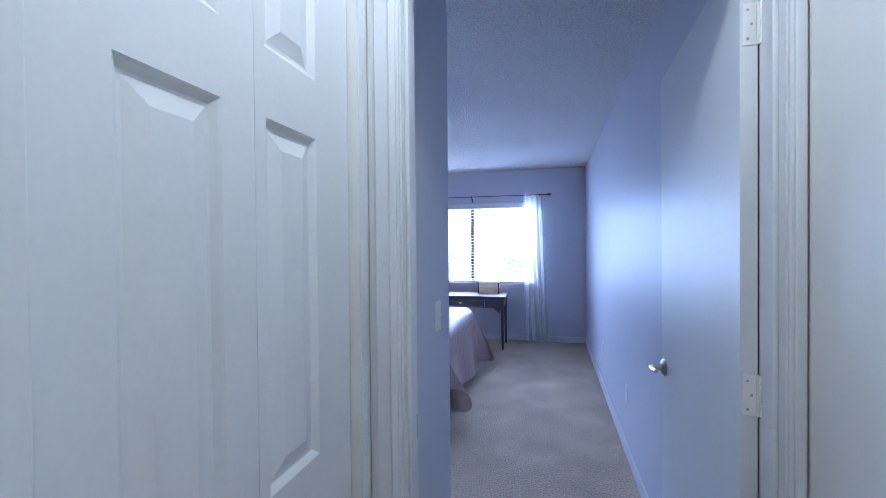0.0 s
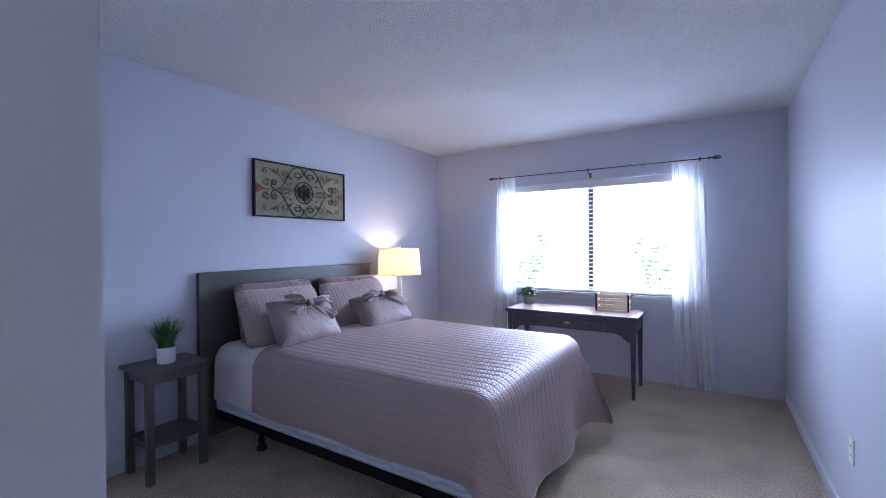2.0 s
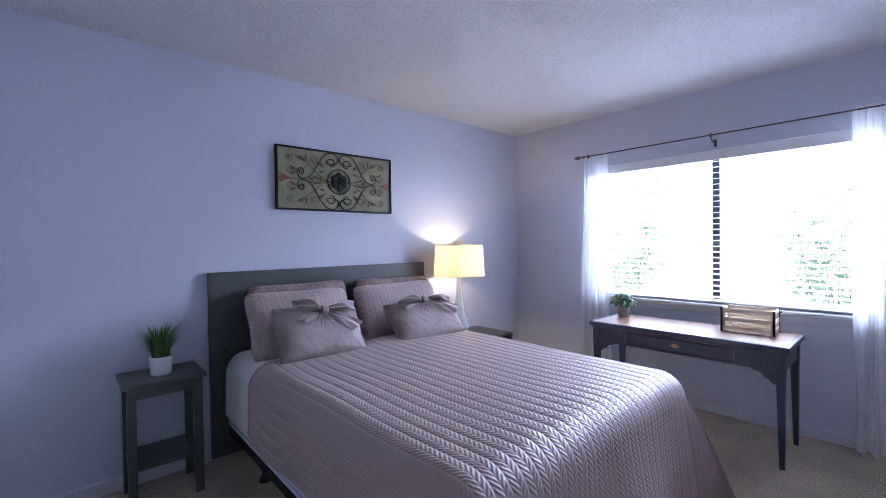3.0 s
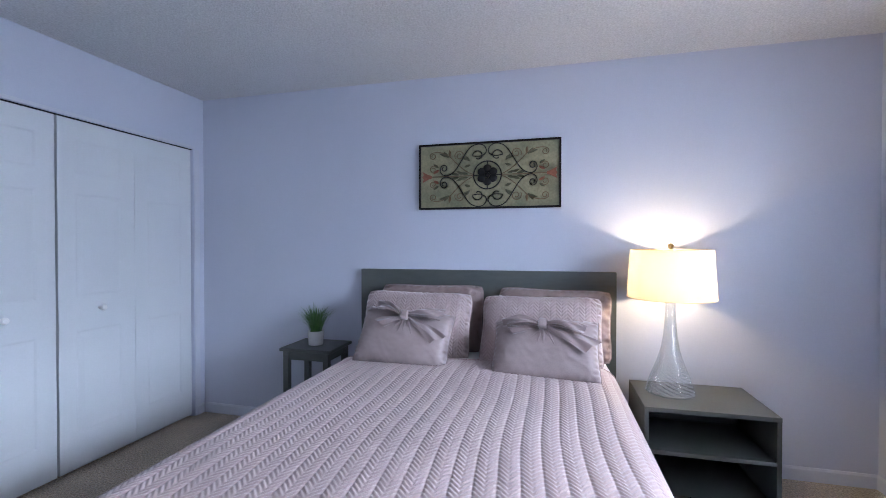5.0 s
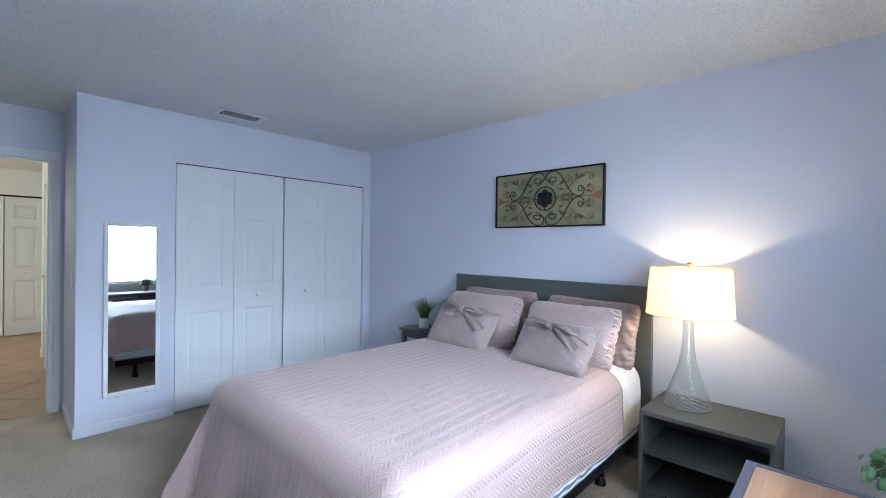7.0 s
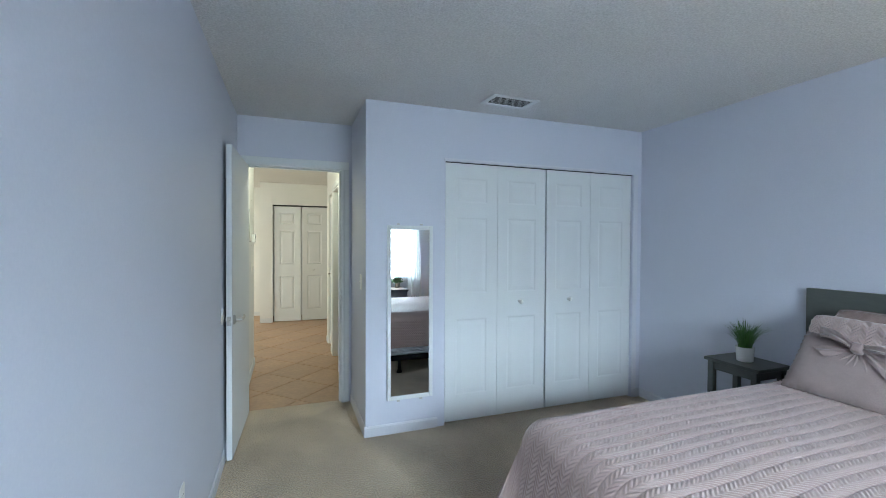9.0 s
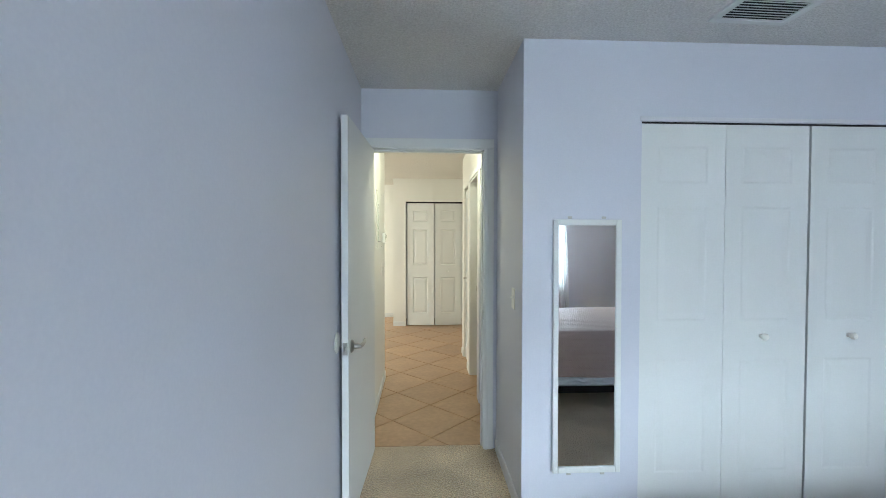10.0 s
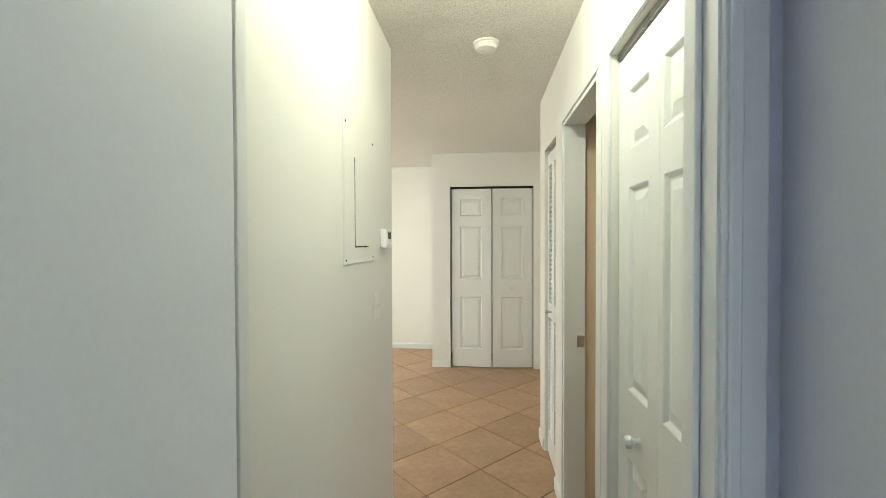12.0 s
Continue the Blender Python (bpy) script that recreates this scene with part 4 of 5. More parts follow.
STAR = (("bow_tail", 196, 0.16, 0.010, 0.030, 0.0, 0.006, 0.35), ("bow_tail", -24, 0.19, 0.010, 0.040, 0.0, 0.006, -0.3),
        ("bow_loop", 158, 0.20, 0.012, 0.036, 0.034, 0.016, 0.2), ("bow_loop", 12, 0.19, 0.012, 0.038, 0.036, 0.016, -0.2))
FLAT = (("bow_tail", -22, 0.22, 0.012, 0.046, 0.0, 0.008, -0.22), ("bow_tail", 186, 0.17, 0.010, 0.028, 0.0, 0.006, 0.2),
        ("bow_loop", 174, 0.21, 0.014, 0.034, 0.040, 0.016, 0.12), ("bow_loop", -4, 0.18, 0.012, 0.030, 0.034, 0.018, -0.15))
for x, y, z, rx, rz, ry, sd, loops in ((-2.375, 2.35, 0.787, -33, 4, 5, 31, STAR), (-2.335, 3.115, 0.772, -41, -8, -4, 32, FLAT)):
    c = pillow("bow_cushion", x, y, z, rx, rz, ry, 0.54, 0.335, 0.155, sd, SATIN, "taupe satin cushion with a large bow", "cushion", "bow cushions", n=60, m=80, crease=0.004, soft=0.06, pinch=0.05)
    bow(c, 0.0, 0.100, 0.54, 0.335, 0.155, loops)


# ---- wall art ----
def art():
    W, Hh = 0.925, 0.435
    t = thing("wall_art", XL + 0.018, 2.747, 1.766, "olive panel with black iron scrolls, hung on the wall", "wall art", "", 90)
    # local x runs along the wall, -y faces the room
    part("board", box(-W / 2 + 0.008, W / 2 - 0.008, -0.004, 0.012, -Hh / 2 + 0.008, Hh / 2 - 0.008), BOARD, t, "aged olive painted board")
    for a in ((-W / 2, W / 2, Hh / 2 - 0.012, Hh / 2), (-W / 2, W / 2, -Hh / 2, -Hh / 2 + 0.012), (-W / 2, -W / 2 + 0.012, -Hh / 2 + 0.012, Hh / 2 - 0.012),
              (W / 2 - 0.012, W / 2, -Hh / 2 + 0.012, Hh / 2 - 0.012)):
        part("frame_bar", box(a[0], a[1], -0.016, 0.014, a[2], a[3], bevel=0.002), IRON, t)

    def tube(name, pts, r, mat, y=-0.011):
        part(name, sweep(bmesh.new(), [(x, y, z) for x, z in pts], r, 6), mat, t, "", True)

    def spiral(cx, cz, r0, r1, a0, turns, n=26):
        return [(cx + (r0 + (r1 - r0) * k / n) * math.cos(a0 + turns * math.tau * k / n), cz + (r0 + (r1 - r0) * k / n) * math.sin(a0 + turns * math.tau * k / n)) for k in range(n + 1)]

    def bez(p, n=16):
        r = []
        for k in range(n + 1):
            s = k / n
            c = ((1 - s) ** 3, 3 * s * (1 - s) ** 2, 3 * s * s * (1 - s), s ** 3)
            r.append((sum(a * q[0] for a, q in zip(c, p)), sum(a * q[1] for a, q in zip(c, p))))
        return r

    tube("medallion_ring", [(0.09 * math.cos(a), 0.09 * math.sin(a)) for a in np.linspace(0, math.tau, 41)], 0.0042, IRON)
    tube("medallion_bar", [(0, -0.09), (0, 0.09)], 0.003, IRON)
    tube("medallion_bar", [(-0.09, 0), (0.09, 0)], 0.003, IRON)
    for k in range(6):
        a = k * math.tau / 6 + math.pi / 6
        bm = bmesh.new()
        bmesh.ops.create_uvsphere(bm, u_segments=12, v_segments=8, radius=1)
        for v in bm.verts:
            v.co = (v.co.x * 0.027 + 0.043 * math.cos(a), v.co.y * 0.009 - 0.014, v.co.z * 0.026 + 0.043 * math.sin(a))
        part("petal", bm, IRON, t, "", True)
    bm = bmesh.new()
    bmesh.ops.create_uvsphere(bm, u_segments=12, v_segments=8, radius=1)
    for v in bm.verts:
        v.co = (v.co.x * 0.017, v.co.y * 0.011 - 0.02, v.co.z * 0.017)
    part("rosette_heart", bm, IRON, t, "", True)
    for sx in (-1, 1):
        for sz in (-1, 1):
            f = lambda pts: [(sx * x, sz * z) for x, z in pts]
            # the great S: from the inner scroll over the top, down to the outer scroll
            inner = spiral(0.062, 0.128, 0.020, 0.036, -0.942, -0.85)
            over = bez([inner[-1], (0.02, 0.11), (-0.002, 0.15), (0.008, 0.168)], 8)
            arch = bez([(0.008, 0.168), (0.02, 0.215), (0.095, 0.215), (0.13, 0.165)])
            down = bez([(0.13, 0.165), (0.185, 0.09), (0.205, 0.012), (0.275, 0.004)])
            outer = bez([(0.275, 0.004), (0.325, 0.004), (0.328, 0.075), (0.287, 0.076)], 10) + spiral(0.29, 0.052, 0.024, 0.008, math.pi / 2, 0.95, 18)[1:]
            tube("iron_scroll", f(inner + over[1:] + arch[1:] + down[1:] + outer[1:]), 0.0035, IRON)
            tube("vine", f(bez([(0.09, 0.005), (0.16, 0.03), (0.21, 0.09), (0.245, 0.125)]) + bez([(0.245, 0.125), (0.29, 0.165), (0.36, 0.175), (0.385, 0.15)])[1:] +
                           spiral(0.365, 0.138, 0.023, 0.008, 0.5, -1.2, 20)), 0.0026, GOLDVINE, -0.007)
            tube("vine", f(spiral(0.185, 0.135, 0.034, 0.009, -0.6, 1.5, 26)), 0.0024, GOLDVINE, -0.007)
            tube("vine", f(spiral(0.365, 0.05, 0.026, 0.008, 2.6, -1.3, 22)), 0.0024, GOLDVINE, -0.007)
            for cx, cz, ang, L, mt in ((0.25, 0.13, 1.5, 0.045, GOLDVINE), (0.25, 0.13, 0.3, 0.075, VINE), (0.26, 0.125, 0.9, 0.05, VINE), (0.12, 0.105, 0.3, 0.05, VINE),
                                       (0.118, 0.095, 0.9, 0.045, VINE), (0.115, 0.07, -0.3, 0.04, VINE), (0.325, 0.045, -0.5, 0.045, RUST), (0.33, 0.062, 0.6, 0.04, VINE),
                                       (0.13, 0.01, 0.25, 0.05, VINE), (0.16, 0.012, 0.4, 0.05, VINE), (0.19, 0.008, 0.2, 0.055, VINE)):
                bm = bmesh.new()
                c, d = Vector((cx, 0, cz)), Vector((math.cos(ang), 0, math.sin(ang)))
                e = Vector((-d.z, 0, d.x))
                rows = []
                for q in range(6):
                    s = q / 5
                    w = 0.009 * math.sin(math.pi * (0.08 + 0.9 * s))
                    p = c + d * L * s
                    rows.append([bm.verts.new((sx * (p + e * w * o).x, -0.0055 - (0.004 if o == 0 else 0), sz * (p + e * w * o).z)) for o in (-1, 0, 1)])
                for r0, r1 in zip(rows, rows[1:]):
                    for q in (0, 1):
                        bm.faces.new((r0[q], r0[q + 1], r1[q + 1], r1[q]))
                part("leaf", bm, mt, t, "", True)
        tube("stem", [(sx * 0.09, 0), (sx * 0.2, 0.0), (sx * 0.38, 0)], 0.003, GOLDVINE, -0.008)
        bm = bmesh.new()
        pts = ((0.375, 0.008), (0.40, 0.016), (0.438, 0.036), (0.43, 0.014), (0.44, 0), (0.43, -0.014), (0.438, -0.036), (0.40, -0.016), (0.375, -0.008))
        fr, bk = [bm.verts.new((sx * x, -0.011, z)) for x, z in pts], [bm.verts.new((sx * x, -0.004, z)) for x, z in pts]
        bm.faces.new(fr)
        for k in range(9):
            bm.faces.new((fr[k], fr[(k + 1) % 9], bk[(k + 1) % 9], bk[k]))
        part("tulip", bm, RUST, t, "rust-painted tulip")


art()


# ---- side table with the grass pot ----
def side_table():
    t = thing("side_table", -2.707, 1.60, 0, "small grey-green painted side table with a low shelf", "side table")
    part("tabletop", box(-0.158, 0.155, -0.185, 0.185, 0.612, 0.634, bevel=0.006, seg=3), GREEN, t)
    for x in (-0.125, 0.122):
        for y in (-0.145, 0.145):
            part("leg", box(x - 0.019, x + 0.019, y - 0.019, y + 0.019, 0, 0.612, bevel=0.003), GREEN, t)
    for a in ((-0.106, 0.103, -0.155, -0.139), (-0.106, 0.103, 0.139, 0.155), (0.114, 0.130, -0.126, 0.126), (-0.133, -0.117, -0.126, 0.126)):
        part("apron", box(*a, 0.555, 0.612, bevel=0.002), GREEN, t)
    part("shelf", box(-0.14, 0.137, -0.125, 0.125, 0.20, 0.222, bevel=0.003), GREEN, t)
    for y in (-0.145, 0.145):
        part("shelf_rail", box(-0.106, 0.103, y - 0.008, y + 0.008, 0.195, 0.235, bevel=0.002), GREEN, t)


side_table()


def grass_pot():
    t = thing("grass_pot", -2.702, 1.597, 0.634, "artificial green grass in a small white pot", "potted plant")
    prof = [(0.0005, 0.0), (0.045, 0.0), (0.048, 0.003), (0.0535, 0.09), (0.054, 0.094), (0.051, 0.095), (0.049, 0.088), (0.047, 0.082)]
    part("pot", lathe(bmesh.new(), prof, 36), POT, t, "white glazed pot", True)
    part("soil", lathe(bmesh.new(), [(0.0005, 0.084), (0.047, 0.082)], 24), SOIL, t)
    rnd = random.Random(5)
    bm = bmesh.new()
    for k in range(190):
        a, r0 = rnd.uniform(0, math.tau), 0.038 * math.sqrt(rnd.random())
        L, lean = rnd.uniform(0.12, 0.215), rnd.uniform(0.15, 1.0) ** 1.2 * (0.75 + 10 * r0)
        d = Vector((math.cos(a), math.sin(a), 0))
        e = Vector((-d.y, d.x, 0))
        base = d * r0 + Vector((0, 0, 0.082))
        rows = []
        for q in range(6):
            s = q / 5
            p = base + Vector((0, 0, 1)) * L * (s - 0.25 * lean * s * s) + d * L * lean * 0.75 * s * s
            w = 0.0042 * (1 - s) ** 0.6
            rows.append([bm.verts.new(p + e * w), bm.verts.new(p + d * w * 0.5), bm.verts.new(p - e * w)])
        for r1, r2 in zip(rows, rows[1:]):
            for q in (0, 1):
                bm.faces.new((r1[q], r1[q + 1], r2[q + 1], r2[q]))
    tagged(part("foliage", bm, GRASSY, t, "thin green blades"), kind="stuff")


grass_pot()


# ---- nightstand with the lamp ----
def nightstand():
    x0, x1, y0, y1, h = -2.865, -2.425, 3.605, 4.20, 0.50
    t = thing("nightstand", (x0 + x1) / 2, (y0 + y1) / 2, 0, "open-fronted grey nightstand with a shelf", "nightstand")
    a, b = (x1 - x0) / 2, (y1 - y0) / 2
    part("top", box(-a, a, -b, b, h - 0.022, h, bevel=0.002), GREYGREEN, t)
    for s in (-1, 1):
        e0, e1 = sorted((s * b, s * (b - 0.02)))
        part("side_panel", box(-a, a - 0.002, e0, e1, 0, h - 0.022, bevel=0.0015), GREYGREEN, t)
    # back darker than the boards: shade of the open front put into colour
    part("back_panel", box(-a, -a + 0.008, -b + 0.02, b - 0.02, 0.02, h - 0.022), DARKIN, t)
    part("shelf", box(-a + 0.008, a - 0.006, -b + 0.02, b - 0.02, 0.265, 0.285, bevel=0.001), GREYGREEN, t)
    part("base_shelf", box(-a + 0.008, a - 0.006, -b + 0.02, b - 0.02, 0.05, 0.07, bevel=0.001), GREYGREEN, t)
    part("plinth", box(a - 0.03, a - 0.015, -b + 0.02, b - 0.02, 0, 0.05), GREYGREEN, t)


nightstand()


def table_lamp():
    t = thing("table_lamp", -2.672, 3.782, 0.50, "lit table lamp with swirled glass base and linen shade", "table lamp")
    prof = [(0.004, 0.002), (0.11, 0.002), (0.121, 0.006), (0.123, 0.014), (0.118, 0.022), (0.108, 0.06), (0.088, 0.115), (0.064, 0.18), (0.045, 0.25), (0.034, 0.32),
            (0.028, 0.40), (0.026, 0.46), (0.027, 0.50), (0.029, 0.522)]
    # smooth profile, ribs that wind round it
    zs = np.linspace(0.022, 0.522, 110)
    rr = np.interp(zs, [p[1] for p in prof[1:]], [p[0] for p in prof[1:]])
    for _ in range(4):
        rr[1:-1] = (rr[:-2] + rr[1:-1] * 2 + rr[2:]) / 4
    seg, bm = 160, bmesh.new()
    rings = []
    for r, z in [(0.002, 0.002), (0.110, 0.002), (0.121, 0.006), (0.123, 0.014)]:
        rings.append([bm.verts.new((r * math.cos(k * math.tau / seg), r * math.sin(k * math.tau / seg), z)) for k in range(seg)])
    for r, z in zip(rr, zs):
        row = []
        for k in range(seg):
            a = k * math.tau / seg
            q = r * (1 + 0.03 * math.cos(14 * (a + z * 24))) if z > 0.026 else r
            row.append(bm.verts.new((q * math.cos(a), q * math.sin(a), z)))
        rings.append(row)
    for a, b in zip(rings, rings[1:]):
        for k in range(seg):
            bm.faces.new((a[k], a[(k + 1) % seg], b[(k + 1) % seg], b[k]))
    base = part("glass_base", bm, GLASS, t, "swirled clear glass base", True)
    part("neck_cap", lathe(bmesh.new(), [(0.0005, 0.522), (0.030, 0.522), (0.031, 0.528), (0.02, 0.534), (0.009, 0.538), (0.009, 0.56), (0.018, 0.565), (0.018, 0.61), (0.0005, 0.612)], 24), BRASS, t, "", True)
    bm = bmesh.new()
    n = 160
    prof = [(0.221 - 0.0017 * k, 0.522 + 0.0264 * k) for k in range(11)]
    lathe(bm, prof, n)
    part("shade", bm, SHADE, t, "cream linen drum shade, lit from inside", True)
    bm = bmesh.new()
    for r, z in ((0.2205, 0.5225), (0.2035, 0.7855)):
        sweep(bm, [(r * math.cos(a), r * math.sin(a), z) for a in np.linspace(0, math.tau, 65)], 0.0016, 6)
    for k in range(3):
        a = k * math.tau / 3
        sweep(bm, [(0, 0, 0.782), (0.203 * math.cos(a), 0.203 * math.sin(a), 0.784)], 0.0014, 6)
    for s in (-1, 1):
        sweep(bm, [(s * 0.012, 0, 0.60), (s * 0.05, 0, 0.66), (s * 0.045, 0, 0.74), (0, 0, 0.785)], 0.0016, 6)
    part("harp", bm, BRASS, t)
    part("finial", lathe(bmesh.new(), [(0.0005, 0.785), (0.009, 0.786), (0.006, 0.792), (0.013, 0.80), (0.016, 0.808), (0.012, 0.817), (0.0005, 0.822)], 20), BRASS, t, "brass ball finial", True)


table_lamp()


# ---- desk ----
DK = 0.70


def desk():
    x0, x1, y0, y1 = -1.68, -0.485, 4.19, 4.69
    cx, cy = (x0 + x1) / 2, (y0 + y1) / 2
    a, b = (x1 - x0) / 2, (y1 - y0) / 2
    t = thing("desk", cx, cy, 0, "slate-blue painted writing desk with a worn wooden top", "desk")
    bm = bmesh.new()
    for e in ((-a, a, -b, -b + 0.03), (-a, a, b - 0.03, b), (-a, -a + 0.03, -b + 0.03, b - 0.03), (a - 0.03, a, -b + 0.03, b - 0.03)):
        B(bm, *e, DK - 0.028, DK, bevel=0.004)
    part("top_edge", bm, NAVY, t, "dark painted top edge")
    part("tabletop", box(-a + 0.03, a - 0.03, -b + 0.03, b - 0.03, DK - 0.024, DK - 0.001), WOODTOP, t, "worn brown wooden top")
    part("moulding", box(-a + 0.012, a - 0.012, -b + 0.012, b - 0.012, DK - 0.042, DK - 0.028, bevel=0.004), NAVY, t)
    q = 0.03
    for s in (-1, 1):
        e0, e1 = sorted((s * (a - q), s * (a - q - 0.018)))
        part("apron", box(e0, e1, -b + 0.06, b - 0.06, DK - 0.15, DK - 0.042), NAVY, t)
    part("apron", box(-a + 0.06, a - 0.06, b - q - 0.018, b - q, DK - 0.15, DK - 0.042), NAVY, t)
    bm = box(-a + 0.06, -0.33, -b + q, -b + q + 0.018, DK - 0.15, DK - 0.042)
    B(bm, 0.33, a - 0.06, -b + q, -b + q + 0.018, DK - 0.15, DK - 0.042)
    B(bm, -0.33, 0.33, -b + q, -b + q + 0.018, DK - 0.052, DK - 0.042)
    B(bm, -0.33, 0.33, -b + q, -b + q + 0.018, DK - 0.15, DK - 0.138)
    part("front_apron", bm, NAVY, t)
    d = part("drawer", box(-0.324, 0.324, -b + q - 0.004, -b + q + 0.016, DK - 0.134, DK - 0.056, bevel=0.004), NAVY, t)
    bm = bmesh.new()
    pts = ((-0.035, 0), (-0.012, 0.010), (0, 0.014), (0.012, 0.010), (0.035, 0), (0.012, -0.010), (0, -0.014), (-0.012, -0.010))
    f1 = [bm.verts.new((x, -b + q - 0.008, DK - 0.095 + z)) for x, z in pts]
    f2 = [bm.verts.new((x, -b + q - 0.004, DK - 0.095 + z)) for x, z in pts]
    bm.faces.new(f1)
    for k in range(8):
        bm.faces.new((f1[k], f1[(k + 1) % 8], f2[(k + 1) % 8], f2[k]))
    sweep(bm, [(-0.018, -b + q - 0.008, DK - 0.095), (-0.012, -b + q - 0.022, DK - 0.098), (0.012, -b + q - 0.022, DK - 0.098), (0.018, -b + q - 0.008, DK - 0.095)], 0.0028, 8)
    part("drawer_pull", bm, BRASS, d, "brass drawer pull")
    for sx in (-1, 1):
        for sy in (-1, 1):
            bm = bmesh.new()
            ox, oy = sx * (a - 0.045), sy * (b - 0.045)
            rings = []
            for z, w in ((DK - 0.042, 0.024), (DK - 0.16, 0.024), (DK - 0.19, 0.021), (0.12, 0.0145), (0.0, 0.0125)):
                k = (0.024 - w) * 0.5
                rings.append([bm.verts.new((ox + sx * k + i * w, oy + sy * k + j * w, z)) for i, j in ((-1, -1), (1, -1), (1, 1), (-1, 1))])
            for r0, r1 in zip(rings, rings[1:]):
                for k in range(4):
                    bm.faces.new((r0[k], r0[(k + 1) % 4], r1[(k + 1) % 4], r1[k]))
            bm.faces.new(rings[0])
            bm.faces.new(rings[-1])
            bmesh.ops.bevel(bm, geom=[e for e in bm.edges if abs(e.verts[0].co.z - e.verts[1].co.z) > 0.02], offset=0.003, segments=2, affect="EDGES")
            part("leg", bm, NAVY, t)
        bm = bmesh.new()
        xs = sx * (a - 0.069)
        pr = [(0, -0.15), (0.115, -0.15), (0.10, -0.162), (0.075, -0.165), (0.06, -0.175), (0.05, -0.195), (0.03, -0.20), (0.018, -0.215), (0, -0.225)]
        f1 = [bm.verts.new((xs - sx * x, -b + q, DK + z)) for x, z in pr]
        f2 = [bm.verts.new((xs - sx * x, -b + q + 0.018, DK + z)) for x, z in pr]
        bm.faces.new(f1)
        bm.faces.new(f2[::-1])
        for k in range(len(pr)):
            k2 = (k + 1) % len(pr)
            bm.faces.new((f1[k], f1[k2], f2[k2], f2[k]))
        part("corner_bracket", bm, NAVY, t, "scalloped corner bracket")


desk()


def crate(x, y):
    t = thing("slatted_crate", x, y, DK, "small pale pine slatted crate with wire handles on the desk", "crate", "", 2)
    a, b, h = 0.142, 0.085, 0.158
    for sx in (-1, 1):
        for sy in (-1, 1):
            part("corner_post", box(sx * (a - 0.012) - 0.010, sx * (a - 0.012) + 0.010, sy * (b - 0.013) - 0.006, sy * (b - 0.013) + 0.006, 0, h, bevel=0.001), PINE, t)
            q = box(sx * (a + 0.0015) - 0.001, sx * (a + 0.0015) + 0.001, sy * b - 0.006, sy * b + 0.006, 0, h, bevel=0.0004)
            B(q, sx * (a - 0.004) - 0.0065, sx * (a - 0.004) + 0.0065, sy * (b + 0.0055) - 0.001, sy * (b + 0.0055) + 0.001, 0, h, bevel=0.0004)
            part("corner_strap", q, BLACKM, t, "black steel corner angle")
    for k in range(3):
        z = 0.012 + k * 0.058
        for s in (-1, 1):
            part("slat", box(-a, a, s * b - 0.004, s * b + 0.004, z, z + 0.027, bevel=0.001), PINE, t)
            part("slat", box(s * (a - 0.026) - 0.004 + s * 0.022, s * (a - 0.026) + 0.004 + s * 0.022, -b + 0.012, b - 0.012, z, z + 0.027, bevel=0.001), PINE, t)
    part("base_board", box(-a + 0.008, a - 0.008, -b + 0.006, b - 0.006, 0.0, 0.008), PINE, t)
    for s in (-1, 1):
        pts = [(s * (a + 0.004), -0.035, h - 0.02), (s * (a + 0.028), -0.03, h - 0.008), (s * (a + 0.028), 0.03, h - 0.008), (s * (a + 0.004), 0.035, h - 0.02)]
        part("wire_handle", sweep(bmesh.new(), pts, 0.0025, 8), BLACKM, t, "", True)


crate(-0.745, 4.555)


def succulent(x, y):
    t = thing("desk_plant", x, y, DK, "small round-leaved green plant in a grey pot", "potted plant")
    part("pot", lathe(bmesh.new(), [(0.0005, 0), (0.037, 0), (0.04, 0.003), (0.046, 0.078), (0.043, 0.08), (0.04, 0.072)], 28), GREYPOT, t, "grey stone pot", True)
    part("soil", lathe(bmesh.new(), [(0.0005, 0.074), (0.04, 0.072)], 20), SOIL, t)
    rnd = random.Random(8)
    bm, st = bmesh.new(), bmesh.new()
    for k in range(240):
        a, el = rnd.uniform(0, math.tau), rnd.uniform(-0.15, 1.5)
        d = Vector((math.cos(a) * math.cos(el), math.sin(a) * math.cos(el), math.sin(el) * 0.8))
        c = Vector((0, 0, 0.105)) + d * rnd.uniform(0.045, 0.105)
        n = (d + Vector((rnd.gauss(0, 0.4), rnd.gauss(0, 0.4), 0.5))).normalized()
        e = n.orthogonal().normalized()
        f = n.cross(e)
        r = rnd.uniform(0.010, 0.018)
        vs = [bm.verts.new(c + (e * math.cos(q) + f * math.sin(q)) * r - n * 0.002) for q in np.linspace(0, math.tau, 8)[:-1]]
        mid = bm.verts.new(c + n * 0.002)
        for q in range(7):
            bm.faces.new((vs[q], vs[(q + 1) % 7], mid))
        if k % 6 == 0:
            sweep(st, [(0, 0, 0.072), tuple(c * 0.6 + Vector((0, 0, 0.035))), tuple(c)], 0.0012, 5)
    tagged(part("leaves", bm, LEAFY, t), kind="stuff")
    part("stems", st, LEAFY, t)


succulent(-1.58, 4.55)


